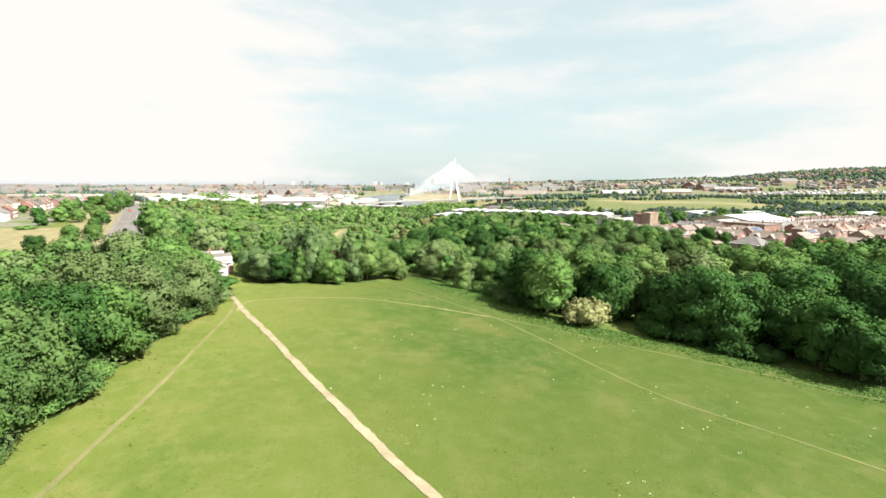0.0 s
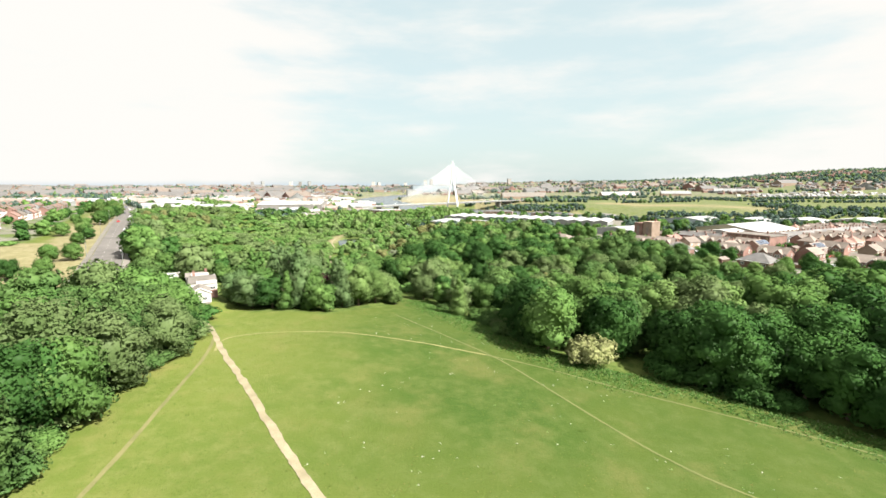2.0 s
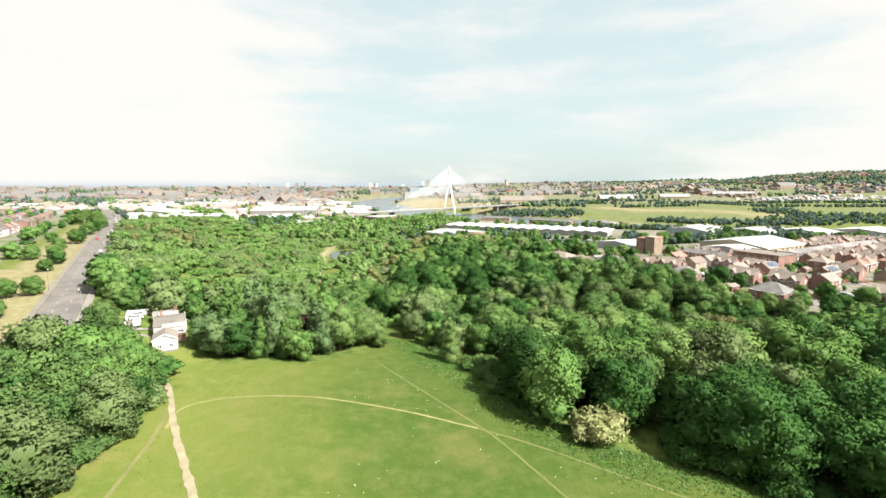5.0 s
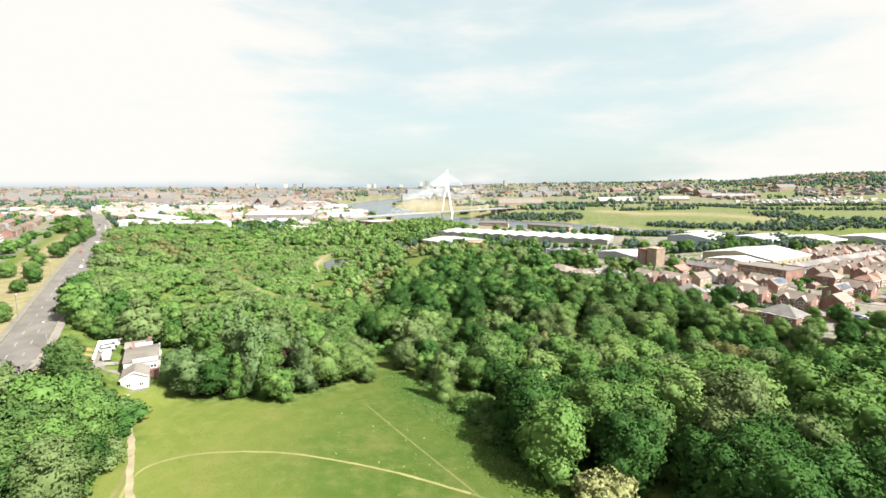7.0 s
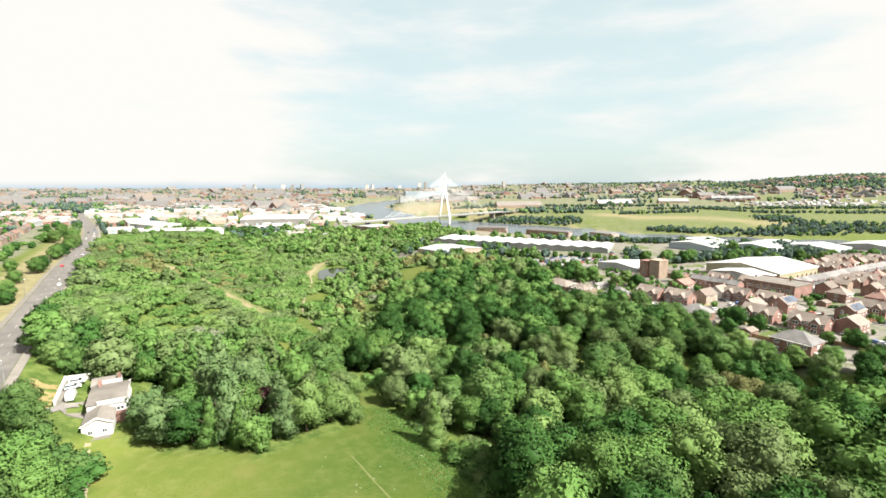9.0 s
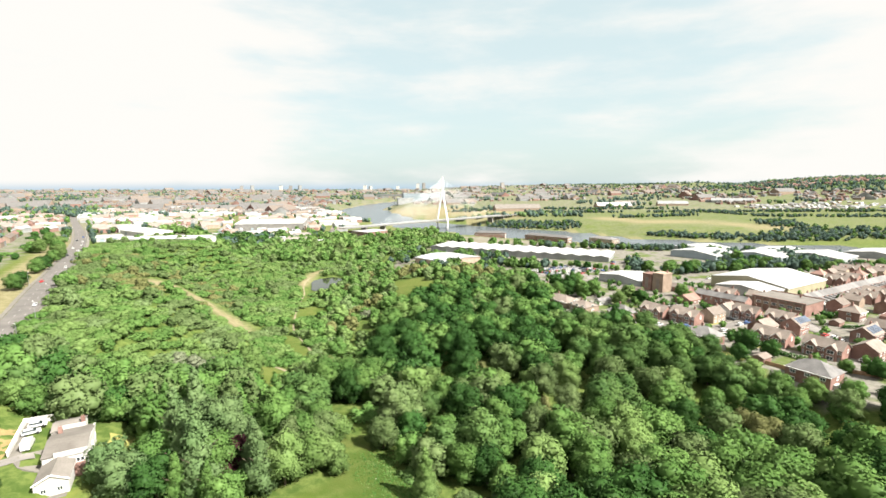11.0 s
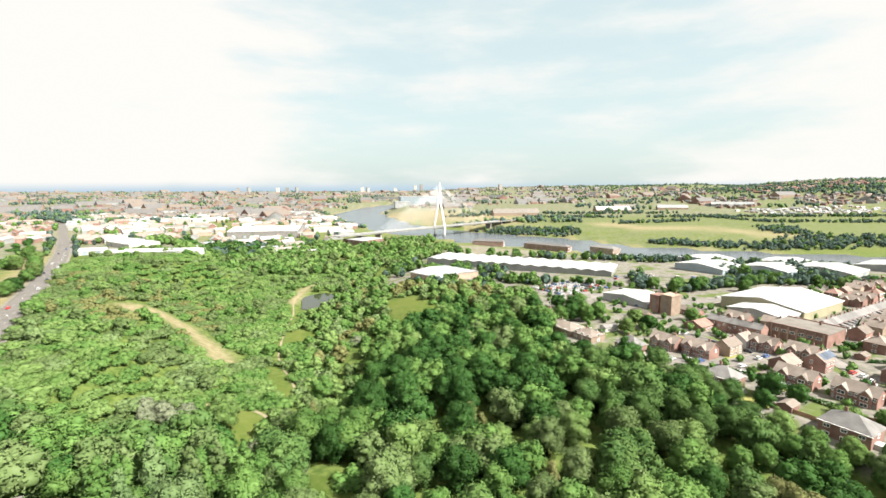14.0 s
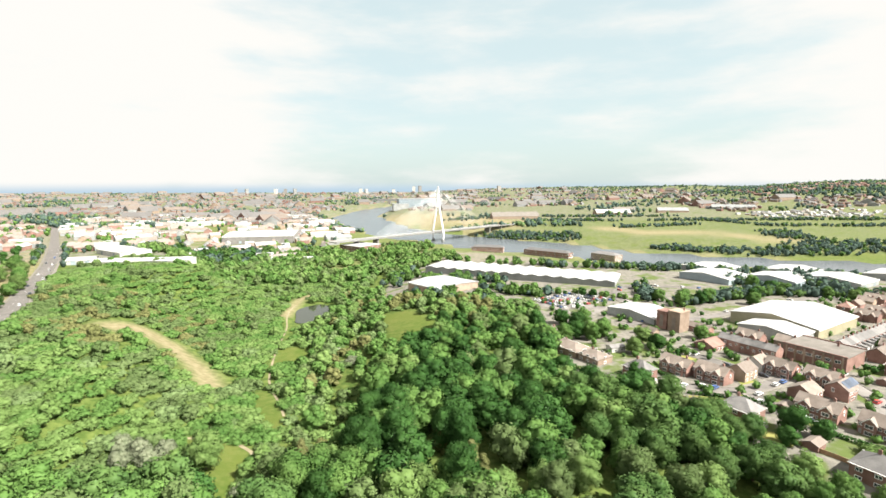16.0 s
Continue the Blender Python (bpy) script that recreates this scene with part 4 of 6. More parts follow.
for x, y in ((-46, 237), (-34, 222), (-33, 362), (-53, 392), (-45, 350)):
    tree("shrub", "pale", x, y, rng.uniform(0.7, 1.0), rng.uniform(0, 360))
FAR_CROWNS = {}
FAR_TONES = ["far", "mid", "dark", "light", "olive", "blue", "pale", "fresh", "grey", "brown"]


def far_crown(kind, k, fine):
    """A lighter crown for trees farther off; its inner foliage takes the leaves' own tone."""
    if (kind, k, fine) not in FAR_CROWNS:
        style, h, r, n, s = KINDS[kind]
        n, s, c = ((int(n * 0.095), s * 2.3, 3), (int(n * 0.22), s * 1.68, 5), (int(n * 0.42), s * 1.38, 6))[fine]
        FAR_CROWNS[kind, k, fine] = crown(np.random.default_rng(70 + 9 * k + len(kind)), style, h, r, n, s, 0.42, 0.88, c)
    return FAR_CROWNS[kind, k, fine]


def woodland(name, label, items):
    """Many tree crowns in one mesh, standing on the ground."""
    VV, FF, CC, MF, MC, BB, base = [], [], [], [], [], [], 0
    for kind, tone, x, y, size, turn in items:
        V, F, CF, bough = far_crown(kind, int(turn) % 4, (math.hypot(x, y) < 320) + (math.hypot(x - 6, y - 90) < 125))
        c, s, wide = math.cos(radians(turn)), math.sin(radians(turn)), 1.35 if kind == "shrub" else 1.15
        W = np.stack([V[:, 0] * c - V[:, 1] * s, V[:, 0] * s + V[:, 1] * c, V[:, 2]], 1) * (size * wide, size * wide, size * (0.85 if kind == "shrub" else 1.0)) + (x, y, float(ground_z(x, y)) - 0.3)
        VV.append(W)
        BB.append(np.stack([bough[:, 0] * c - bough[:, 1] * s, bough[:, 0] * s + bough[:, 1] * c, bough[:, 2]], 1))
        FF.append(F + base)
        CC.append(CF + base)
        MF.append(np.full(len(F), FAR_TONES.index(tone)))
        MC.append(np.full(len(CF), FAR_TONES.index(tone)))
        base += len(V)
    me = crown_mesh(name, np.concatenate(VV), np.concatenate(FF), np.concatenate(CC), np.concatenate(MF), np.concatenate(MC), bough=np.concatenate(BB))
    for t in FAR_TONES:
        me.materials.append(LEAF[t])
    return tagged(new(name, me), label, "woodland", kind="stuff")


for zone, label in (("belt", "dense green trees along the road bank"), ("clump", "tall mixed trees behind the meadow"),
                    ("dark", "dense dark green broadleaved wood beside the town"), ("scrub", "light green scrub and small trees on the dene side"),
                    ("far", "mixed green trees in the lower dene")):
    if zone in far_wood:
        woodland("woodland", label, far_wood[zone])

# ==== bridge ====
def bridge():
    b = thing("cable_stayed_bridge", "white cable-stayed bridge with a tall A-shaped pylon", "bridge", pose(24, 1012, 0, 0, 0, 44))
    part("deck", Shape().box(0, 0, 17.8, 470, 20, 1.2), CONCRETE, b)
    for s in (-1, 1):
        part("parapet", Shape().box(0, s * 10.2, 19.0, 470, 0.4, 1.1), CLAD, b)
        leg = Shape()
        leg.tube((0, s * 13, 0), (0, s * 15, 16), 1.5, 1.7).tube((0, s * 15, 16), (0, s * 3.2, 66), 1.7, 1.5).tube((0, s * 3.2, 66), (0, s * 0.9, 105), 1.5, 0.7)
        part("leg", leg, STEEL_W, b)
        part("pier", Shape().tube((0, s * 13, -4), (0, s * 13, 4), 3.2, 3.0, 12), STEEL_G, b)
        for e in (-1, 1):
            for i in range(14):
                k = (i + 1) / 14
                d = 24 + 126 * k
                part("cable", Shape().tube((0, s * 1.6, 70 + 30 * k), (e * d, s * 9.8, 19.2), 0.085, 0.085, 5), STEEL_W, b)
    part("crossbeam", Shape().box(0, 0, 15.2, 3, 28, 2.4), STEEL_W, b)
    for x in (-190, -150, 150, 190):
        part("pier", Shape().box(x, 0, -2, 3, 14, 19.8), CONCRETE, b)


bridge()

# ==== buildings ====
GRID = 30.0   # the town's streets, degrees
E1, E2 = Vector((0.5, -0.866)), Vector((0.866, 0.5))


def base_z(x, y, r=6):
    return float(min(ground_z(x + a * r, y + b * r) for a in (-1, 0, 1) for b in (-1, 0, 1)))


def window_mesh(w, h):
    """Frame and pane of one window in the plane y=0, facing -y, on its lower centre."""
    f = Shape()
    t = 0.12
    f.box(0, -0.03, 0, w, 0.14, t).box(0, -0.03, h - t, w, 0.14, t)
    for x in (-w / 2 + t / 2, 0, w / 2 - t / 2):
        f.box(x, -0.03, t, t if x else 0.08, 0.12, h - 2 * t)
    p = Shape().box(0, 0.0, t, w - 2 * t, 0.05, h - 2 * t)
    return f.mesh("window", FRAME_W), p.mesh("pane", GLASS)


WIN = {k: window_mesh(*k) for k in ((1.8, 1.2), (1.2, 1.2), (2.4, 1.5), (1.0, 1.8), (3.2, 1.6))}
DOOR = Shape().box(0, 0, 0, 1.0, 0.12, 2.1).mesh("door", STEEL_G)
CHIM = Shape().box(0, 0, 0, 0.9, 0.6, 2.0).tube((-0.2, 0, 2.0), (-0.2, 0, 2.4), 0.13, 0.11, 6).tube((0.2, 0, 2.0), (0.2, 0, 2.4), 0.13, 0.11, 6).mesh("chimney", BRICK)


def window(owner, x, y, z, turn, size=(1.8, 1.2)):
    f, p = WIN[size]
    w = part("window", f, None, owner, at=pose(x, y, z, 0, 0, turn))
    part("pane", p, None, w)


def gable_walls(w, d, h, rise):
    s = Shape().box(0, 0, -1.5, w, d, h + 1.5)
    for e in (-1, 1):
        s.face([(e * w / 2, -d / 2, h), (e * w / 2, d / 2, h), (e * w / 2, 0, h + rise)][::e])
    return s


def gable_roof(w, d, h, rise, over=0.35, t=0.22):
    k = rise / (d / 2)
    r = Shape()
    y = d / 2 + over
    z0, z1 = h - k * over + 0.2, h + rise + 0.2
    r.slab((-w / 2 - over, -y, z0), (w / 2 + over, -y, z0), (w / 2 + over, 0, z1), (-w / 2 - over, 0, z1), t)
    r.slab((-w / 2 - over, 0, z1), (w / 2 + over, 0, z1), (w / 2 + over, y, z0), (-w / 2 - over, y, z0), t)
    return r


def hip_roof(w, d, h, rise, over=0.4):
    x, y, k = w / 2 + over, d / 2 + over, max(0.4, w / 2 - d / 2)
    a, b, c, e = (-x, -y, h), (x, -y, h), (x, y, h), (-x, y, h)
    p, q = (-k, 0, h + rise), (k, 0, h + rise)
    return Shape().face((a, b, q, p)).face((b, c, q)).face((c, e, p, q)).face((e, a, p)).face((e, c, b, a))


def semi(x, y, turn, wall=BRICK, roof=TILE, w=14, d=8.5, gables=True, solar=False, windows=True, label="", group="estate houses"):
    """A pair of houses under one ridge, with two small front gables."""
    b = thing("house", label or "brown-roofed brick semi-detached house with twin front gables", "house", pose(x, y, base_z(x, y), 0, 0, turn), group)
    h, rise = 5.0, 2.9
    part("wall", gable_walls(w, d, h, rise), wall, b)
    part("roof", gable_roof(w, d, h, rise), roof, b)
    if gables:
        for gx in (-w / 4, w / 4):
            g = Shape().box(gx, -d / 2 - 0.5, 0, 4.0, 1.0, h)
            g.face([(gx - 2, -d / 2 - 1, h), (gx + 2, -d / 2 - 1, h), (gx, -d / 2 - 1, h + 2.0)])
            part("gable", g, wall, b)
            r = Shape()
            for e in (-1, 1):
                c = [(gx + e * 2.3, -d / 2 - 1.25, h - 0.15), (gx, -d / 2 - 1.25, h + 2.15), (gx, -d / 2 + 2.6, h + 2.15), (gx + e * 2.3, -d / 2 + 1.0, h - 0.15)]
                r.slab(*(c if e < 0 else c[::-1]), 0.15)
            part("gable_roof", r, roof, b)
            bb = Shape()
            for e in (-1, 1):
                bb.face([(gx + e * 2.3, -d / 2 - 1.28, h - 0.45), (gx, -d / 2 - 1.28, h + 1.85), (gx, -d / 2 - 1.28, h + 2.12), (gx + e * 2.3, -d / 2 - 1.28, h - 0.15)][::e])
            part("bargeboard", bb, FRAME_W, b)
            if windows:
                window(b, gx, -d / 2 - 1.02, 3.1, 0, (2.4, 1.5))
                window(b, gx, -d / 2 - 1.02, 0.6, 0, (2.4, 1.5))
    if windows:
        for gx in ((-0.9, 0.9, -w / 2 + 0.9, w / 2 - 0.9) if gables else (-w * 0.36, -w * 0.13, w * 0.13, w * 0.36)):
            window(b, gx, -d / 2 - 0.02, 3.2, 0, (1.2, 1.2))
            part("door", DOOR, None, b, at=pose(gx, -d / 2 - 0.03, 0)) if abs(gx) > w * 0.3 else window(b, gx, -d / 2 - 0.02, 0.8, 0, (1.2, 1.2))
        for gx in (-w * 0.36, -w * 0.13, w * 0.13, w * 0.36):
            for z in (0.8, 3.2):
                window(b, gx, d / 2 + 0.02, z, 180, (1.8, 1.2))
        for e in (-1, 1):
            window(b, e * (w / 2 + 0.02), 1.2, 3.2, 90 * e, (1.0, 1.8))
    part("chimney", CHIM, None, b, at=pose(w * 0.3, 0.3, h + rise - 0.7))
    if solar:
        k = rise / (d / 2)
        for i in range(5):
            x0 = -w / 2 + 1.4 + i * 2.2
            part("solar_panel", Shape().slab((x0, -3.6, h + rise - 3.6 * k + 0.36), (x0 + 2.0, -3.6, h + rise - 3.6 * k + 0.36), (x0 + 2.0, -0.7, h + rise - 0.7 * k + 0.36), (x0, -0.7, h + rise - 0.7 * k + 0.36), 0.08), SOLAR, b)
    return b


def hip_house(x, y, turn, w=13, d=10, wall=BRICK, roof=SLATE, h=5.3, rise=3.6, porch=True, label="brick house with a hipped grey slate roof", group="estate houses"):
    b = thing("house", label, "house", pose(x, y, base_z(x, y), 0, 0, turn), group)
    part("wall", Shape().box(0, 0, -1.5, w, d, h + 1.5), wall, b)
    part("roof", hip_roof(w, d, h, rise), roof, b)
    part("gutter", Shape().box(0, -d / 2 - 0.45, h - 0.12, w + 0.9, 0.14, 0.14).box(0, d / 2 + 0.45, h - 0.12, w + 0.9, 0.14, 0.14), FRAME_W, b)
    part("chimney", CHIM, None, b, at=pose(-w * 0.12, 0, h + rise - 0.9))
    for z in (0.8, 3.4):
        for i in range(3):
            window(b, -w * 0.33 + i * w * 0.33, -d / 2 - 0.02, z, 0)
            window(b, -w * 0.33 + i * w * 0.33, d / 2 + 0.02, z, 180)
        for e in (-1, 1):
            window(b, e * (w / 2 + 0.02), 0, z, 90 * e)
    if porch:
        part("porch", gable_walls(3.4, 3.4, 2.4, 1.0), RENDER, b, "white lean-to conservatory", at=pose(w / 2 + 1.6, -1.5, 0))
    return b


def plain_house(x, y, turn, w=9, d=8, wall=BRICK, roof=TILE, h=5.0, rise=2.8, chimneys=1, label="gabled brick house with a tiled roof", group="estate houses", wins=True):
    b = thing("house", label, "house", pose(x, y, base_z(x, y), 0, 0, turn), group)
    part("wall", gable_walls(w, d, h, rise), wall, b)
    part("roof", gable_roof(w, d, h, rise), roof, b)
    for i in range(chimneys):
        part("chimney", CHIM, None, b, at=pose(w * (0.35 - 0.7 * i), 0, h + rise - 0.8))
    if wins:
        n = max(2, int(w / 3.2))
        for i in range(n):
            xx = -w / 2 + w * (i + 0.5) / n
            for s, t in ((-1, 0), (1, 180)):
                window(b, xx, s * (d / 2 + 0.02), 0.8, t, (1.8, 1.2))
                if h > 4:
                    window(b, xx, s * (d / 2 + 0.02), 3.2, t, (1.2, 1.2))
    return b


FRONT_E1, FRONT_E2 = -60.0, 30.0     # ridge along the one street direction or the other
HOUSES = []


def place(fn, x, y, turn, **kw):
    HOUSES.append((x, y))
    return fn(x, y, turn, **kw)


place(hip_house, 130.3, 266, -60, w=12, d=10)
place(hip_house, 147.6, 225.5, -60, w=14, d=11, label="large brick house with a hipped grey slate roof by the wood")
place(hip_house, 109.3, 308, -60, w=12, d=9)
place(plain_house, 169.5, 351, 30, w=17, d=11, roof=TILE_RED, h=3.0, rise=2.6, chimneys=0, label="low brick hall with a red tiled roof")
place(semi, 142, 304, FRONT_E1)
place(semi, 131, 315, FRONT_E1)
place(plain_house, 157, 306, FRONT_E2, w=11, d=8, wall=BRICK2, label="gabled buff-brick house with a tiled roof")
place(plain_house, 171, 316, FRONT_E2, w=9, d=8, wall=RENDER, label="white-walled house with a tiled roof")
place(semi, 178, 309, FRONT_E1, w=12)
place(semi, 187, 296, FRONT_E1, w=12)
place(semi, 184, 283, FRONT_E2, w=9, gables=False, solar=True, label="brick house with solar panels on its roof")
place(plain_house, 167, 281, FRONT_E2, w=10, d=9, label="tall brick gabled house with a tiled roof")
place(semi, 161, 266, FRONT_E1, w=14)
place(semi, 172, 250, FRONT_E1, w=14)
place(plain_house, 187, 246, FRONT_E2, w=11, d=9, label="brick gabled house with a tiled roof")
place(hip_house, 232, 305, FRONT_E2, w=9, d=9, roof=TILE, label="red brick house with a hipped brown roof")
place(semi, 205, 267, FRONT_E2, w=12, gables=False, solar=True, label="brick house with a pale gable and solar panels")
place(semi, 222, 275, FRONT_E1, w=14)
place(hip_house, 243, 293, FRONT_E2, w=10, d=9, roof=TILE_RED, porch=False, label="brick house with a hipped red tiled roof")
place(hip_house, 256, 302, FRONT_E2, w=10, d=9, roof=TILE_RED, porch=False, label="brick house with a hipped red tiled roof")
place(semi, 192, 219, FRONT_E1, w=13)

# the flat-roofed brick block, the brick tower and the low hall
fb = thing("office_block", "long red-brick block with a flat grey roof", "office", pose(213, 327, base_z(213, 327), 0, 0, -60), "")
part("wall", Shape().box(0, 0, -1.5, 27, 22, 9.0), BRICK, fb)
part("roof", Shape().box(0, 0, 7.5, 27.6, 22.6, 0.35), FELT, fb)
part("parapet", Shape().box(0, -11.1, 7.8, 27.6, 0.4, 0.6).box(0, 11.1, 7.8, 27.6, 0.4, 0.6), BRICK, fb)
for i in range(7):
    part("pilaster", Shape().box(-12 + i * 4, -11.15, 0, 0.7, 0.5, 7.4), BRICK2, fb)
for i in range(6):
    window(fb, -10 + i * 4, -11.02, 4.2, 0, (2.4, 1.5))
part("chimney", CHIM, None, fb, at=pose(4, 6, 7.8))
HOUSES.append((213, 327))

tw = thing("brick_tower", "square red-brick tower building with paired blocks and a parapet", "tower", pose(165, 388, base_z(165, 388), 0, 0, -60), "")
part("block", Shape().box(-4.2, 0, -1.5, 7, 9, 13.0), BRICK, tw)
part("block", Shape().box(4.2, 0.5, -1.5, 8, 10, 14.5), BRICK2, tw)
part("parapet", Shape().box(4.2, 0.5, 13.0, 8.5, 10.5, 0.5), BRICK2, tw)
part("parapet", Shape().box(-4.2, 0, 11.5, 7.4, 9.4, 0.5), BRICK, tw)
for i in range(2):
    part("recess", Shape().box(-4.2 + i * 8.4, -4.6 - 0.0, 2, 2.4, 0.12, 7.5), TILE, tw)
part("chimney", CHIM, None, tw, at=pose(6, 3, 13.2))
HOUSES.append((165, 388))
place(plain_house, 180, 382, FRONT_E1, w=14, d=7, h=3.4, rise=2.0, chimneys=0, label="low brick outbuilding with a tiled roof")
place(plain_house, 146, 377, FRONT_E1, w=9, d=6, wall=BRICK2, h=3.2, rise=2.0, chimneys=0, label="low buff-brick building with a tiled roof")

# old hall with a turret by the wood
place(hip_house, 87, 346, FRONT_E1, w=20, d=12, wall=BRICK2, roof=TILE, h=4.2, rise=2.6, porch=False, label="large low hall with red hipped roofs by the wood")
place(hip_house, 96, 331, FRONT_E1, w=13, d=11, wall=BRICK2, roof=TILE, h=3.6, rise=2.4, porch=False, label="low buff-brick hall with a red hipped roof")
place(plain_house, 80, 359, FRONT_E2, w=6, d=6, wall=BRICK2, roof=TILE, h=8, rise=2.6, label="narrow tall brick gabled house with a chimney")
place(plain_house, 113, 347, 20, w=9, d=5, wall=RENDER, roof=SLATE, h=2.8, rise=1.0, chimneys=0, label="low white and black garage")

# the terraces: one house a unit along a street
def terrace(x0, y0, d, n, turn, wall=BRICK, roof=SLATE, label="terraced brick house with a slate roof and rear wing", rear=True, step=6.0, wins=True):
    for i in range(n):
        x, y = x0 + d.x * step * i, y0 + d.y * step * i
        b = thing("terraced_house", label, "house", pose(x, y, base_z(x, y, 3), 0, 0, turn), "terraced houses")
        HOUSES.append((x, y))
        part("wall", gable_walls(step, 8, 5.2, 2.6), wall, b)
        part("roof", gable_roof(step - 0.05, 8, 5.2, 2.6, 0.0), roof, b)
        part("chimney", CHIM, None, b, at=pose(step / 2 - 0.5, 0, 7.0))
        if rear:
            r = Shape().box(-1.4, -6.2, -1, 3.0, 4.6, 5.2)
            part("rear_wing", r, RENDER, b, "white rendered rear wing")
            part("wing_roof", Shape().slab((-3.0, -8.6, 4.3), (0.2, -8.6, 4.3), (0.2, -3.8, 5.2), (-3.0, -3.8, 5.2), 0.2), roof, b)
            part("yard_wall", Shape().box(0, -12, -0.8, step - 0.1, 0.25, 2.6), RENDER, b)
        if wins:
            window(b, 1.5, -4.02, 3.4, 0, (1.2, 1.2))
            window(b, -1.4, -8.52 if rear else -4.02, 2.4, 0, (1.2, 1.2))
            window(b, -1.2, 4.02, 0.8, 180)
            window(b, 0, 4.02, 3.3, 180)


terrace(232, 338, E2, 26, 30)
terrace(178, 352, E1, 5, -60, rear=False)

# more of the estate towards the right, street by street
for a in range(3, 17):
    for bb in range(-4, 5):
        p = Vector((165, 262)) + E2 * (a * 19.0 + (bb % 2) * 4) + E1 * (bb * 17.0)
        if p.x > 455 or p.y < 130 or p.x < 150:
            continue
        if min(math.hypot(p.x - q[0], p.y - q[1]) for q in HOUSES) < 14.5:
            continue
        if math.hypot(p.x - 250, p.y - 396) < 52 or math.hypot(p.x - 200, p.y - 292) < 18:
            continue
        k = (a * 7 + bb * 3) % 5
        near = p.y < 320
        if k == 0:
            place(hip_house, p.x, p.y, FRONT_E2, w=9, d=8.5, roof=TILE_RED, porch=False, label="brick house with a hipped red tiled roof")
        elif k in (1, 3):
            place(semi, p.x, p.y, FRONT_E1, w=13, windows=near)
        else:
            place(plain_house, p.x, p.y, FRONT_E2 if k == 2 else FRONT_E1, w=10, roof=(TILE, TILE_RED)[k % 2], wall=(BRICK, BRICK2)[(a + bb) % 2], wins=near)


def shed(x, y, w, d, h, rise, turn, wall=CLAD, roof=SHEET, label="white-roofed industrial shed with pale cladding", group="industrial sheds", bays=1, doors=2):
    """A low-pitched shed, w along its ridges, d across, in bays side by side."""
    b = thing("industrial_shed", label, "warehouse", pose(x, y, float(ground_z(x, y)) - 0.2, 0, 0, turn), group)
    body = Shape().box(0, 0, -9, w, d, h + 9)
    bw = d / bays
    for i in range(bays):
        y0 = -d / 2 + i * bw
        for s in (-1, 1):
            body.face([(s * w / 2, y0, h), (s * w / 2, y0 + bw, h), (s * w / 2, y0 + bw / 2, h + rise)][::s])
    part("wall", body, wall, b)
    for i in range(bays):
        y0 = -d / 2 + i * bw - (0.3 if i == 0 else 0)
        y1 = -d / 2 + (i + 1) * bw + (0.3 if i == bays - 1 else 0)
        ym = -d / 2 + (i + 0.5) * bw
        r = Shape()
        r.slab((-w / 2 - 0.6, y0, h + 0.15), (w / 2 + 0.6, y0, h + 0.15), (w / 2 + 0.6, ym, h + rise + 0.3), (-w / 2 - 0.6, ym, h + rise + 0.3), 0.25)
        r.slab((-w / 2 - 0.6, ym, h + rise + 0.3), (w / 2 + 0.6, ym, h + rise + 0.3), (w / 2 + 0.6, y1, h + 0.15), (-w / 2 - 0.6, y1, h + 0.15), 0.25)
        part("roof", r, roof, b)
    for i in range(doors):
        xx = -w / 2 + w * (i + 0.5) / doors
        part("roller_door", Shape().box(xx, -d / 2 - 0.05, 0, 4.5, 0.12, 4.6), CLAD_B, b)
    for s in (-1, 1):
        part("fascia", Shape().box(0, s * (d / 2 + 0.42), h - 0.5, w + 1, 0.2, 0.6), FRAME_W, b)
    return b


shed(250, 396, 56, 50, 7.5, 4.0, GRID, CLAD_Y, label="large white-roofed shed with cream cladding", doors=0)
shed(221, 371, 26, 32, 6, 2.2, GRID, CLAD, label="white-roofed shed with grey cladding beside the large shed", doors=1)
shed(160, 420, 26, 38, 5, 2.2, GRID, CLAD, label="low white-roofed showroom beside the car park")
shed(300, 566, 42, 50, 6, 3, GRID, CLAD_B)
shed(336, 634, 46, 44, 6, 2.4, GRID, CLAD)
shed(353, 548, 38, 44, 6, 3, GRID, CLAD_B, label="white-roofed shed with a pale blue gable")
shed(422, 622, 52, 44, 6, 2.4, GRID, CLAD)
shed(405, 540, 42, 50, 6, 3, GRID, CLAD, label="white-roofed shed with grey walls by the river")
shed(492, 560, 54, 50, 6, 3, GRID, CLAD, label="white-roofed shed with grey walls by the river")
shed(590, 530, 60, 56, 6, 3, GRID, CLAD, label="white-roofed shed with grey walls by the river")
shed(104, 594, 46, 200, 6.5, 1.3, 63, CLAD, label="long white-roofed factory with a rippled roof", bays=14, doors=0)
shed(22, 532, 44, 48, 6, 1.6, -46, BRICK2, CLAD, label="white low-pitched superstore with pale walls")
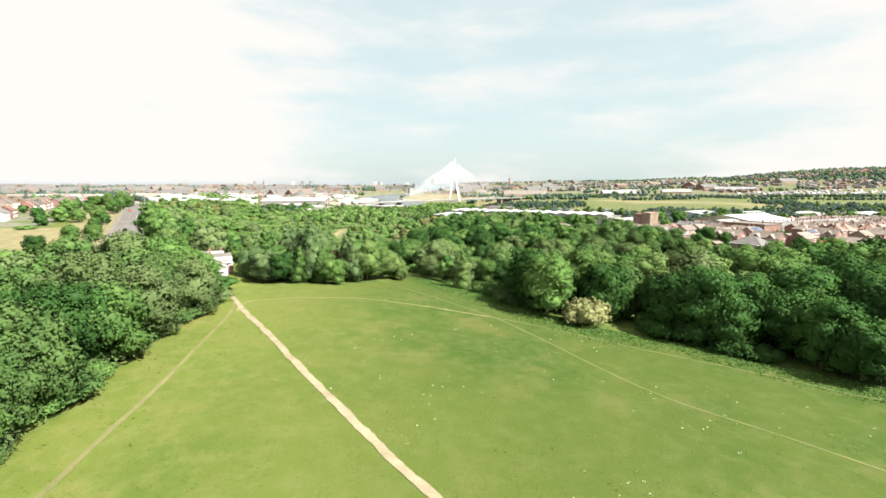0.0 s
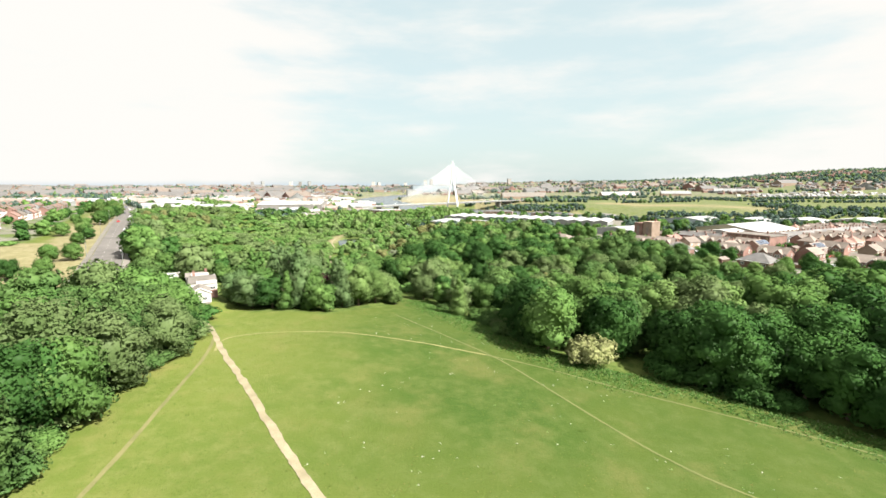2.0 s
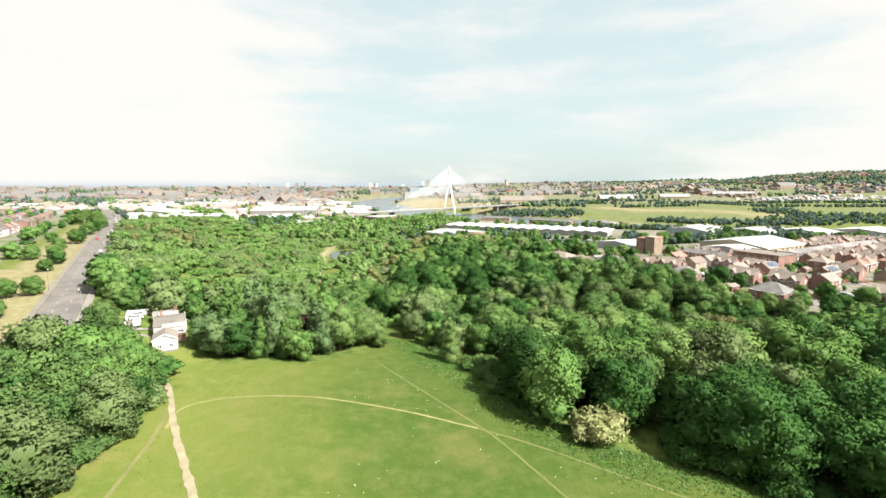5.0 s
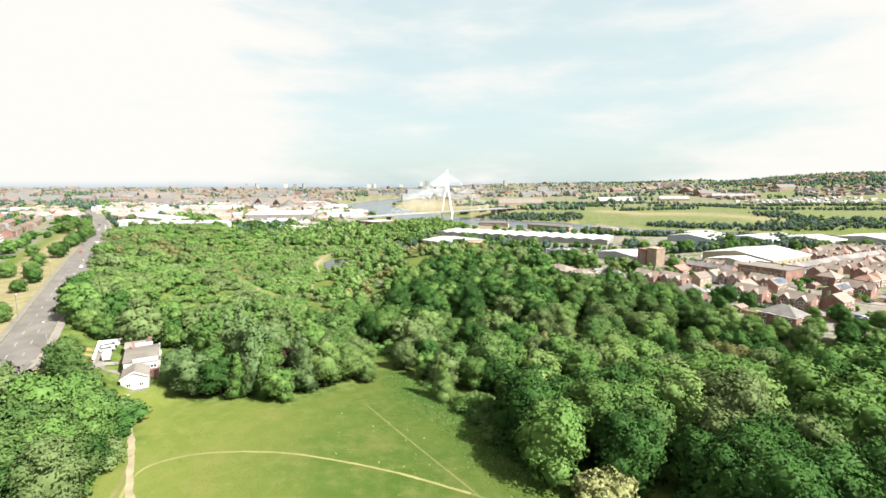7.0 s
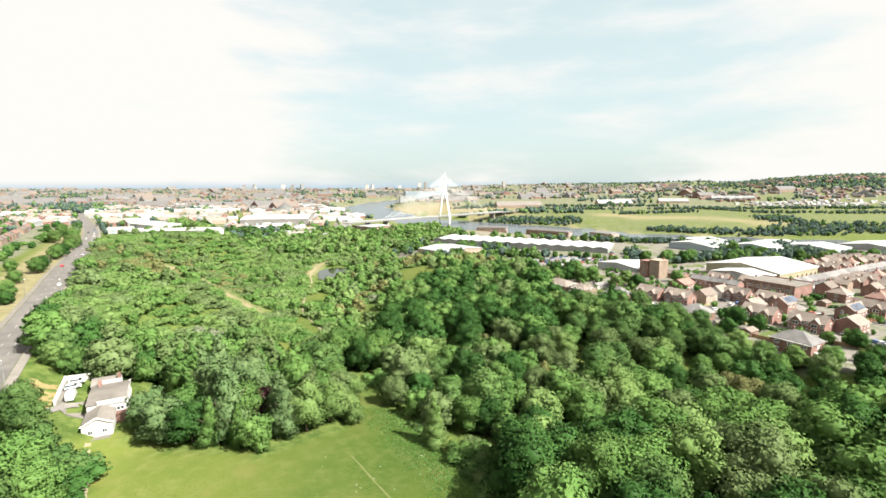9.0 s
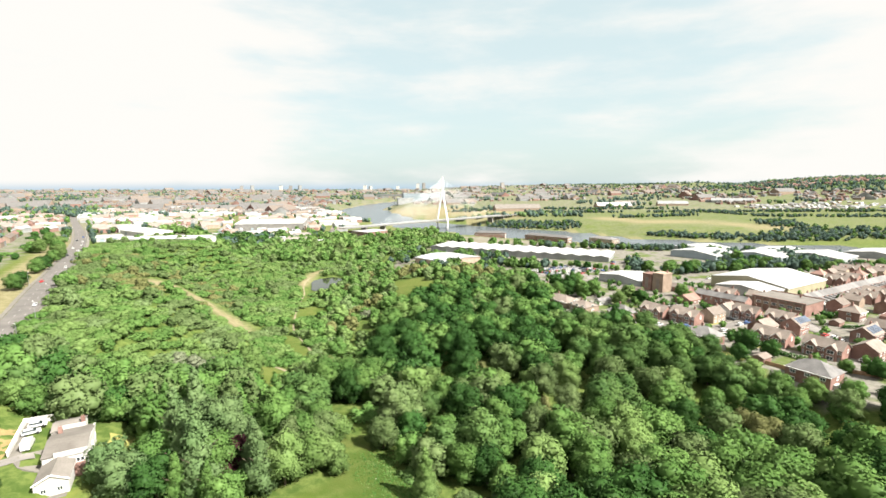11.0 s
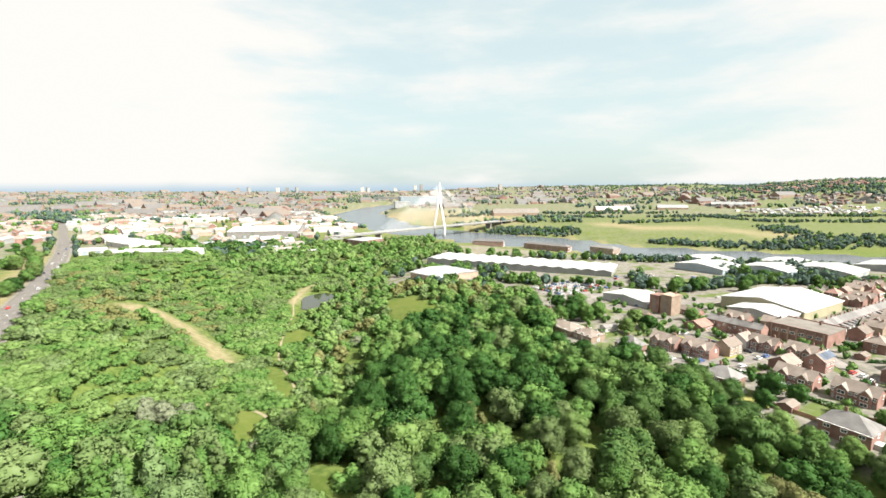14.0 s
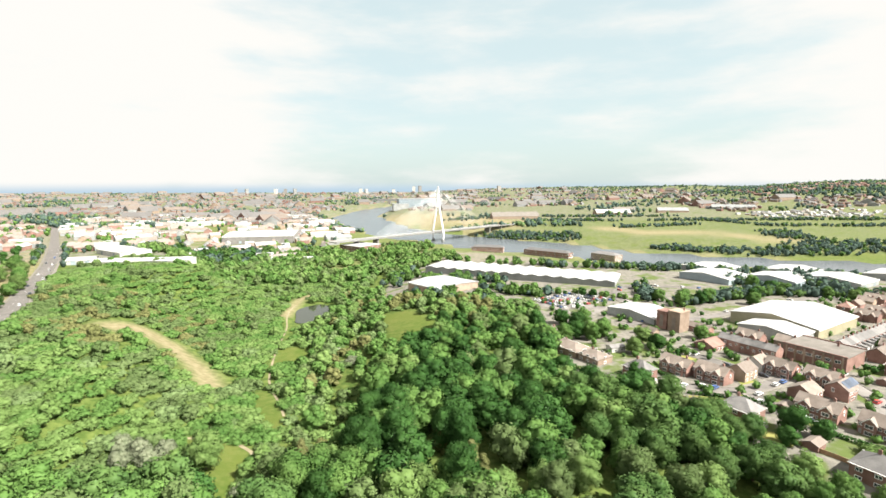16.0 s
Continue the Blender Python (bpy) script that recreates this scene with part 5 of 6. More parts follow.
# left industrial quarter
shed(-354, 664, 62, 34, 6, 2.5, -35, RENDER, label="white gabled warehouse beside the road")
shed(-349, 590, 24, 16, 5, 2, 20, RENDER, label="low white workshop beside the road")
shed(-287, 592, 94, 20, 4, 1.6, 6, RENDER, label="low white-roofed workshop by the wood")
shed(-300, 985, 120, 110, 12, 4, 8, CONCRETE, label="large white sports hall with a dark glazed side")
for i, (x, y, w, d) in enumerate(((-200, 1030, 50, 34), (-160, 985, 36, 26), (-235, 1090, 50, 34), (-270, 1280, 70, 40), (-380, 1470, 90, 50), (-520, 1060, 60, 44),
                                  (-640, 1240, 110, 60), (-540, 1240, 80, 50), (-820, 1350, 110, 60), (-600, 960, 60, 40), (-470, 870, 50, 30), (-440, 1330, 70, 44))):
    shed(x, y, w, d, 6.5, 2.2, 15 + 12 * (i % 4), (RENDER, CLAD, BRICK2)[i % 3], (SHEET, CLAD, FELT)[i % 3], label="pale-roofed works building in the industrial quarter", doors=0)


def block(name, x, y, w, d, h, turn, wall, roof, label, floors, per=6, cat="building", flat=True):
    """A block with rows of windows on its long sides and one end."""
    b = thing(name, label, cat, pose(x, y, float(ground_z(x, y)), 0, 0, turn), "")
    part("wall", Shape().box(0, 0, -3, w, d, h + 3), wall, b)
    part("roof", Shape().box(0, 0, h, w + 0.8, d + 0.8, 0.5) if flat else hip_roof(w, d, h, 3.0), roof, b)
    for f in range(floors):
        z = 1.0 + f * (h - 0.6) / floors
        for i in range(per):
            xx = -w / 2 + w * (i + 0.5) / per
            window(b, xx, -d / 2 - 0.02, z, 0, (3.2, 1.6))
        for i in range(max(2, per // 2)):
            window(b, w / 2 + 0.02, -d / 2 + d * (i + 0.5) / max(2, per // 2), z, 90, (3.2, 1.6))
            window(b, -w / 2 - 0.02, -d / 2 + d * (i + 0.5) / max(2, per // 2), z, -90, (3.2, 1.6))
    return b


block("office", -104, 862, 46, 46, 8.5, -38, BRICK, SHEET, "red-brick office with a white roof near the bridge", 2, 8)
block("riverside_office", 100, 838, 50, 13, 8.5, -16, BRICK, SLATE, "low brick riverside office with a grey roof", 2, 9, flat=False)
block("riverside_office", 186, 800, 74, 14, 8.5, -42, BRICK, SLATE, "long brick riverside office with a grey roof", 2, 12, flat=False)
block("riverside_office", 264, 770, 40, 18, 10, -55, BRICK2, SLATE, "brick and glass riverside office", 3, 6, flat=False)
block("shipyard_hall", -40, 2030, 170, 90, 34, 10, CLAD_B, CLAD, "huge white shipyard hall beyond the bridge", 0)
block("shipyard_hall", -110, 1960, 60, 60, 22, 10, CLAD, CLAD, "white shipyard workshop beyond the bridge", 0)
for i, (x, y, h) in enumerate(((-150, 4480, 58), (-95, 4480, 62), (-560, 4300, 40), (-610, 4310, 44), (-1690, 4300, 44), (-1600, 4310, 46), (-1330, 4250, 44),
                               (-1250, 4260, 44), (-1180, 4300, 46), (-330, 4420, 36), (536, 3810, 44))):
    block("tower_block", x, y, 26, 18, h, 20 * (i % 3), (RENDER, CONCRETE, CLAD)[i % 3], FELT, "distant pale concrete tower block", 0, cat="tower block")
# road bridge far up the river
fbz = thing("girder_bridge", "dark steel girder bridge far up the river", "bridge", pose(-130, 2480, 0, 0, 0, -14))
part("girder", Shape().box(0, 0, 24, 330, 10, 9), STEEL_G, fbz)
for x in (-70, 70):
    part("pier", Shape().box(x, 0, -3, 10, 12, 27), CONCRETE, fbz)

# ==== the white house by the meadow ====
def white_house():
    b = thing("white_house", "white rendered house with grey felt roofs at the meadow's edge", "house", pose(-86.5, 180.5, 22.0, 0, 0, 28))
    part("wall", gable_walls(8.8, 15, 5.0, 1.1), RENDER, b)
    part("roof", gable_roof(8.8, 15, 5.0, 1.1, 0.2), FELT, b)
    part("rear_block", gable_walls(7, 7, 4.8, 1.0), RENDER, b, "white rear block", at=pose(-1.8, 11.2, 0))
    part("rear_roof", gable_roof(7, 7, 4.8, 1.0, 0.2), FELT, b, at=pose(-1.8, 11.2, 0))
    part("front_wing", gable_walls(9.0, 6.6, 3.2, 1.6), RENDER, b, "white gabled front wing", at=pose(-1.1, -12.2, 0, 0, 0, 90))
    part("wing_roof", gable_roof(9.0, 6.6, 3.2, 1.6, 0.2), FELT, b, at=pose(-1.1, -12.2, 0, 0, 0, 90))
    part("parapet", Shape().box(4.4, 0, 4.5, 0.4, 15.2, 0.9), RENDER, b)
    part("parapet", Shape().box(1.2, -7.6, 4.7, 6.4, 0.4, 1.2), RENDER, b)
    part("parapet", Shape().box(-0.5, 7.6, 4.7, 6, 0.4, 1.5), RENDER, b)
    part("verge_board", Shape().slab((-1.1, -16.95, 5.05), (-4.6, -16.95, 3.25), (-4.6, -16.75, 3.25), (-1.1, -16.75, 5.05), 0.25), FRAME_W, b)
    part("verge_board", Shape().slab((2.4, -16.95, 3.25), (-1.1, -16.95, 5.05), (-1.1, -16.75, 5.05), (2.4, -16.75, 3.25), 0.25), FRAME_W, b)
    part("chimney", CHIM, None, b, at=pose(-2.6, 4.4, 5.4))
    part("chimney", CHIM, None, b, at=pose(1.6, 9.5, 5.2))
    for x in (-2.6, 0.5):
        window(b, x, -16.72, 0.9, 0, (1.2, 1.2))
    for y in (-4.5, 0, 4.5):
        window(b, 4.62, y, 2.4, 90, (1.8, 1.2))
    window(b, 3.2, -7.82, 2.6, 0, (1.8, 1.2))
    part("porch", Shape().box(3.4, -9.0, 0, 2.2, 2.6, 2.6), BRICK, b)
    part("step", Shape().box(-1.0, -17.6, -0.4, 5.5, 1.6, 0.5), PAVING, b)


white_house()


def slab_on_ground(name, label, cat, pts, mat, lift=0.1, thick=0.3):
    s = Shape()
    top = [(x, y, float(ground_z(x, y)) + lift) for x, y in pts]
    s.face(top)
    for (a, b) in zip(top, top[1:] + top[:1]):
        s.face([b, a, (a[0], a[1], a[2] - thick), (b[0], b[1], b[2] - thick)])
    return tagged(new(name, s.mesh(name, mat)), label, cat, kind="structure")


def by_house(x, y):
    """A point of the plan, from the white house's own axes."""
    return (-86.5 + 0.883 * x - 0.469 * y, 180.5 + 0.469 * x + 0.883 * y)


slab_on_ground("yard", "pale concrete yard beside the white house", "yard", [by_house(*q) for q in ((-12.6, 1), (-13.4, 21), (-5.4, 20.5), (-4.45, 7), (-4.45, -7), (-9.5, -6))], PAVING, 0.15, 0.6)
strip("driveway", "grey tarmac drive from the road to the white house", "driveway", ribbon(smooth([(-109, 168), (-105, 168), (-100, 170), (-96, 174), (-93, 177)]), 3.6, 0.2), TARMAC)
strip("dry_bank", "sun-dried orange grass bank beside the drive", "bank", ribbon(smooth([(-109, 188), (-107, 182), (-104, 174), (-101, 164), (-99, 158)]), 10, 0.07, 0.15, cross=7), STRAW)
strip("garden_lawn", "dry garden lawn beside the white house", "lawn", ribbon([(-82, 197), (-72, 180)], 9, 0.12, 0.2, cross=9), LAWN)
yw = thing("garden_wall", "white rendered yard wall beside the drive", "wall", pose(0, 0, 0))
for (a, c) in ((by_house(-12.8, 1), by_house(-13.6, 21)), (by_house(-13.6, 21.2), by_house(-6, 20.8))):
    m = ((a[0] + c[0]) / 2, (a[1] + c[1]) / 2)
    part("wall_panel", Shape().box(m[0], m[1], 25.0, math.hypot(c[0] - a[0], c[1] - a[1]), 0.4, 1.9, 0, math.degrees(math.atan2(c[1] - a[1], c[0] - a[0]))), RENDER, yw)
part("coping", Shape().box(*by_house(-13.2, 11), 26.9, 0.55, 20.2, 0.12, 0, 30.3), FRAME_W, yw)

# ==== vehicles, lamps ====
CARS = {}


def car(x, y, turn, paint, lift=0.16, kind="car"):
    z = float(ground_z(x, y)) + lift
    key = (paint, kind)
    if key not in CARS:
        van = kind == "van"
        b = thing(kind, "parked {} {} on the tarmac".format(("white", "silver", "red", "dark", "blue")[paint], "panel van" if van else "hatchback car"), kind, pose(x, y, z, 0, 0, turn), "parked vehicles")
        s = Shape()
        l, w = (5.2, 2.0) if van else (4.2, 1.75)
        prof = [(-l / 2, 0.35), (l / 2, 0.35), (l / 2, 0.8), (l / 2 - 0.9, 0.95), (-l / 2, 1.0)] if not van else [(-l / 2, 0.35), (l / 2, 0.35), (l / 2, 1.0), (l / 2 - 0.8, 1.2), (l / 2 - 1.4, 2.2), (-l / 2, 2.3)]
        for e in (-1, 1):
            s.face([(px_, e * w / 2, pz) for px_, pz in (prof if e < 0 else prof[::-1])])
        for p, q in zip(prof, prof[1:] + prof[:1]):
            s.face([(p[0], w / 2, p[1]), (q[0], w / 2, q[1]), (q[0], -w / 2, q[1]), (p[0], -w / 2, p[1])])
        part("body", s, PAINTS[paint], b)
        if not van:
            c = Shape()
            lo, hi = [(-l / 2 + 0.1, 0.98), (l / 2 - 1.0, 0.94)], [(-l / 2 + 0.5, 1.42), (0.35, 1.42)]
            v = [(lo[0][0], -0.8, lo[0][1]), (lo[1][0], -0.8, lo[1][1]), (lo[1][0], 0.8, lo[1][1]), (lo[0][0], 0.8, lo[0][1]),
                 (hi[0][0], -0.65, hi[0][1]), (hi[1][0], -0.65, hi[1][1]), (hi[1][0], 0.65, hi[1][1]), (hi[0][0], 0.65, hi[0][1])]
            for q in ((0, 1, 5, 4), (1, 2, 6, 5), (2, 3, 7, 6), (3, 0, 4, 7)):
                c.face([v[i] for i in q])
            part("glazing", c, GLASS, b)
            part("car_roof", Shape().box((hi[0][0] + hi[1][0]) / 2, 0, 1.41, hi[1][0] - hi[0][0], 1.3, 0.05), PAINTS[paint], b)
        else:
            part("windscreen", Shape().slab((l / 2 - 0.78, -0.85, 1.24), (l / 2 - 0.78, 0.85, 1.24), (l / 2 - 1.36, 0.85, 2.12), (l / 2 - 1.36, -0.85, 2.12), 0.03), GLASS, b)
        for wx in (-l * 0.31, l * 0.31):
            for e in (-1, 1):
                part("wheel", Shape().tube((wx, e * (w / 2 - 0.2), 0.32), (wx, e * (w / 2 + 0.02), 0.32), 0.32, 0.32, 12), RUBBER, b)
        CARS[key] = b
        return b
    return copy_thing(CARS[key], pose(x, y, z, 0, 0, turn))


cr = random.Random(4)
ROAD_TURN = math.degrees(math.atan2(1, -0.64))
for y, side in ((298, 3.6), (352, -3.4), (405, 3.6), (440, 3.5), (468, -3.2), (500, 3.6), (520, -3.4), (545, 3.5), (580, 3.5), (590, -3.3), (630, 3.5)):
    car(float(road_x(y)) + side, y, ROAD_TURN, cr.randrange(5))
car(*by_house(-9.6, 4.5), 118, 0, 0.18, "van")
car(*by_house(-10.5, 12.5), 40, 1, 0.18)
car(*by_house(-10, 17), 30, 0, 0.18)
# car park by the showroom
for r in range(7):
    for i in range(13):
        p = Vector((104, 462)) + E2 * (r * 8.5) + E1 * (i * 3.0 - 18)
        if cr.random() < 0.85 and math.hypot(p.x - 160, p.y - 420) > 24:
            car(p.x, p.y, 30 + cr.uniform(-3, 3), cr.choice((0, 0, 0, 1, 1, 2, 3, 4)), 0.1)
slab_on_ground("car_park", "grey tarmac car park packed with cars", "car park", [(88, 470), (112, 432), (128, 428), (176, 470), (160, 508), (116, 496)], TARMAC, 0.05, 0.2)

STREETS = [[(116, 300), (132, 293), (150, 291), (172, 301), (190, 312), (200, 316)], [(172, 301), (160, 322), (150, 340)], [(150, 291), (148, 275), (152, 262)],
           [(206, 312), (200, 292), (196, 272), (184, 262), (178, 238)], [(196, 272), (212, 258), (236, 246), (290, 272), (340, 300)],
           [(182, 232), (205, 216), (240, 200)], [(140, 400), (185, 410), (215, 420), (300, 470), (420, 480)], [(186, 412), (160, 470), (190, 540), (260, 520)], [(215, 330), (300, 380), (390, 432)]]
for s_ in STREETS:
    strip("street", "grey tarmac residential street", "street", ribbon(smooth(s_), 6.0, 0.09, step=3), TARMAC)
    for e in (-1, 1):
        strip("pavement", "narrow concrete footway along the street", "pavement", ribbon(smooth(s_), 1.5, 0.2, side=e * 3.85, step=3, thick=0.25), PAVING)
    for q in dense(smooth(s_), 9)[1:-1]:
        if cr.random() < 0.62 and min(math.hypot(q[0] - h[0], q[1] - h[1]) for h in HOUSES) > 8:
            a = cr.choice((-1, 1))
            car(q[0] + a * 2.0, q[1] - a * 1.4, cr.choice((30, -60)) + cr.uniform(-6, 6), cr.choice((0, 0, 1, 1, 2, 3, 4)), 0.12)


def lamp(x, y, turn, h=8.5, first=[]):
    z = float(ground_z(x, y))
    if first:
        return copy_thing(first[0], pose(x, y, z, 0, 0, turn))
    b = thing("street_lamp", "slim grey steel street lamp beside the road", "street lamp", pose(x, y, z, 0, 0, turn), "street lamps")
    part("pole", Shape().tube((0, 0, -0.3), (0, 0, h), 0.11, 0.07, 8), STEEL_G, b)
    part("arm", Shape().tube((0, 0, h), (0.9, 0, h + 0.15), 0.05, 0.04, 6), STEEL_G, b)
    part("lantern", Shape().box(1.1, 0, h + 0.06, 0.7, 0.28, 0.16), FRAME_W, b)
    part("base", Shape().tube((0, 0, -0.1), (0, 0, 1.2), 0.16, 0.15, 8), STEEL_G, b)
    first.append(b)
    return b


for i, y in enumerate(range(176, 700, 33)):
    lamp(float(road_x(y)) + 8.6, y, 147)
    if i % 2:
        lamp(float(road_x(y)) - 8.8, y, -33)

# ==== single trees and shrubs ====
tr = random.Random(8)
bush = tree("shrub", "blossom", 37.5, 120, 1.35, 30)
bush.scale = (1.3, 1.2, 1.6)
tagged(bush, "round cream-flowering hawthorn bush on the meadow edge", "shrub")
tagged(tree("round", "purple", -42.5, 176, 1.12, 12), "dark purple-leaved tree among green trees", "tree")
for x, y, k, t, s in ((-150, 203, "round", "mid", 0.72), (-156, 198, "small", "mid", 0.9), (-138, 174, "round", "mid", 0.62), (-146, 168, "round", "dark", 0.7), (-131, 160, "small", "mid", 0.8),
                      (-211, 275, "round", "mid", 0.75), (-197, 273, "small", "mid", 0.9), (-207, 284, "small", "light", 0.9), (-187, 262, "small", "dark", 0.8), (-180, 245, "small", "mid", 0.8),
                      (-229, 330, "round", "mid", 0.9), (-236, 342, "round", "dark", 0.9), (-249, 335, "small", "mid", 0.9), (-267, 398, "round", "dark", 1.0), (-262, 385, "round", "mid", 1.0),
                      (-290, 435, "round", "mid", 1.0), (-300, 455, "round", "light", 1.0), (-218, 302, "round", "mid", 0.7), (-200, 278, "round", "mid", 0.6), (-348, 516, "tall", "light", 0.85),
                      (-338, 500, "tall", "mid", 0.8), (-345, 490, "round", "light", 1.1), (-320, 480, "round", "mid", 1.1), (-312, 468, "round", "light", 1.0), (-400, 570, "round", "mid", 1.2), (-385, 550, "round", "mid", 1.1)):
    tree(k, t, x, y, s, tr.uniform(0, 360), group="verge trees")
for x, y, k, t, s in ((-116.5, 199, "small", "light", 1.0),
                      (-111, 199, "small", "mid", 1.1), (-105, 202, "round", "mid", 0.9), (-98, 203, "round", "blue", 0.9), (-90, 203, "small", "mid", 1.1), (-83, 201, "shrub", "light", 0.6), (-120, 206, "small", "mid", 1.0)):
    tree(k, t, x, y, s, tr.uniform(0, 360), group="garden trees of the house")
verge_row = [(tr.choice(("small", "round", "shrub")), tr.choice(("mid", "light", "dark")), float(road_x(240 + i * 18)) - tr.uniform(38, 62), 240 + i * 18 + tr.uniform(-6, 6), tr.uniform(0.7, 1.0), tr.uniform(0, 360)) for i in range(30)]
woodland("verge_trees", "row of green trees beyond the grass verge", verge_row)
for x, y, k, t, s in ((105, 393, "tall", "dark", 0.8), (112, 400, "round", "mid", 1.0), (98, 402, "round", "dark", 1.0), (120, 386, "round", "mid", 0.9), (134, 360, "round", "light", 0.9),
                      (138, 352, "small", "dark", 1.0), (172, 366, "round", "mid", 0.8), (141, 254, "round", "dark", 0.95), (148, 249, "small", "dark", 0.9), (257, 340, "small", "mid", 0.9),
                      (124, 250, "small", "mid", 0.9), (133, 246, "small", "dark", 0.9), (158, 238, "shrub", "light", 0.8), (165, 232, "small", "mid", 0.7), (172, 226, "small", "dark", 0.9),
                      (178, 214, "round", "mid", 0.8), (186, 206, "round", "dark", 0.8), (165, 210, "small", "dark", 0.9), (140, 214, "shrub", "light", 0.8), (204, 450, "tall", "mid", 0.8),
                      (212, 462, "round", "mid", 1.0), (222, 455, "tall", "dark", 0.8), (232, 462, "round", "mid", 1.1), (196, 470, "round", "mid", 1.0), (262, 452, "round", "mid", 1.0), (275, 470, "round", "dark", 1.0),
                      (288, 482, "round", "mid", 1.0), (300, 510, "tall", "mid", 0.9), (310, 500, "round", "dark", 1.1), (318, 492, "round", "mid", 1.0), (366, 470, "round", "mid", 1.0), (380, 466, "round", "dark", 1.0),
                      (90, 367, "round", "mid", 1.0), (98, 371, "round", "dark", 1.1), (106, 368, "tall", "mid", 0.75), (115, 372, "round", "mid", 0.9), (121, 342, "round", "light", 0.9), (137, 349, "small", "dark", 1.1),
                      (396, 462, "tall", "mid", 0.8), (340, 474, "round", "mid", 0.9), (352, 462, "round", "light", 0.9), (420, 455, "round", "mid", 1.0), (450, 470, "tall", "mid", 0.8)):
    tree(k, t, x, y, s, tr.uniform(0, 360), group="town trees")
works_row = [(tr.choice(("small", "round")), tr.choice(("mid", "dark", "light")), 30 + 150 * i / 33 + tr.uniform(-4, 4), 548 - 72 * i / 33 + tr.uniform(-4, 4), tr.uniform(0.5, 0.8), tr.uniform(0, 360)) for i in range(34)]
woodland("factory_trees", "row of young trees before the long factory", works_row)


def hedge(pts, w=1.4, h=1.7):
    pts = dense(pts, 1.0)
    g = np.random.default_rng(len(pts))
    n = int(len(pts) * 34)
    q = np.array(pts)[g.integers(0, len(pts), n)]
    P = np.column_stack([q[:, 0] + g.uniform(-w / 2, w / 2, n), q[:, 1] + g.uniform(-w / 2, w / 2, n), ground_z(q[:, 0], q[:, 1]) + g.uniform(0.1, h, n)])
    a, b = g.normal(size=(n, 3)) * 0.22, g.normal(size=(n, 3)) * 0.22
    V = np.stack([P - a, P - b, P + a, P + b], 1).reshape(-1, 3)
    me = grid_mesh("hedge", V, np.arange(4 * n).reshape(-1, 4))
    me.materials.append(HEDGE)
    return tagged(new("hedge", me), "clipped dark green garden hedge", "hedge", "garden hedges")


for p in ([(142, 283), (150, 270), (153, 260)], [(122, 288), (134, 284)], [(150, 256), (162, 240)], [(176, 228), (196, 210)], [(214, 290), (224, 288)], [(118, 320), (124, 300)]):
    hedge(p)
for p in ([(120, 283), (138, 280), (146, 284)], [(150, 268), (156, 256)], [(124, 262), (136, 246)], [(152, 300), (166, 296)], [(138, 330), (152, 336)]):
    strip("lawn", "small green garden lawn", "lawn", ribbon(p, 7, 0.06, 0.2), LAWN)
for p in ([(134, 250), (144, 236), (152, 214)], [(104, 296), (118, 282)], [(160, 236), (176, 224)], [(210, 262), (226, 256)]):
    pts = dense(p, 1.8)
    f = thing("garden_fence", "weathered wooden garden fence", "fence", None, "garden fences")
    for (x0, y0), (x1, y1) in zip(pts, pts[1:]):
        part("fence_panel", Shape().box((x0 + x1) / 2, (y0 + y1) / 2, float(ground_z(x0, y0)) - 0.15, math.hypot(x1 - x0, y1 - y0) - 0.12, 0.06, 1.7, 0, math.degrees(math.atan2(y1 - y0, x1 - x0))), WOOD, f)
        part("fence_post", Shape().box(x0, y0, float(ground_z(x0, y0)) - 0.3, 0.1, 0.1, 2.0), WOOD, f)
for x, y, t in ((129.4, 240.6, -60), (141, 244, 30), (152, 272, 30), (120, 276, -60), (216, 296, 30)):
    plain_house(x, y, t, w=6, d=4.5, h=2.3, rise=1.0, chimneys=0, wins=False, label="small brick garage with a felt roof", roof=TILE)

# ==== left suburb ====
lr = random.Random(21)
for row in range(9):
    for i in range(34):
        y = 262 + i * 17 + lr.uniform(-2, 2)
        x = float(road_x(y)) - 78 - row * 30 - (8 if i % 7 == 3 else 0)
        if y - 262 < row * 16 or x < -900 or (i + row) % 9 == 4:
            continue
        near = y < 430 and row < 4
        if near:
            plain_house(x, y, ROAD_TURN + 180, w=13, d=8, wall=(BRICK2, RENDER, BRICK)[(i + row) % 3], roof=(TILE, TILE_RED, SLATE)[(i * 2 + row) % 3],
                        label="suburban house with a tiled roof beyond the verge", group="suburban houses")


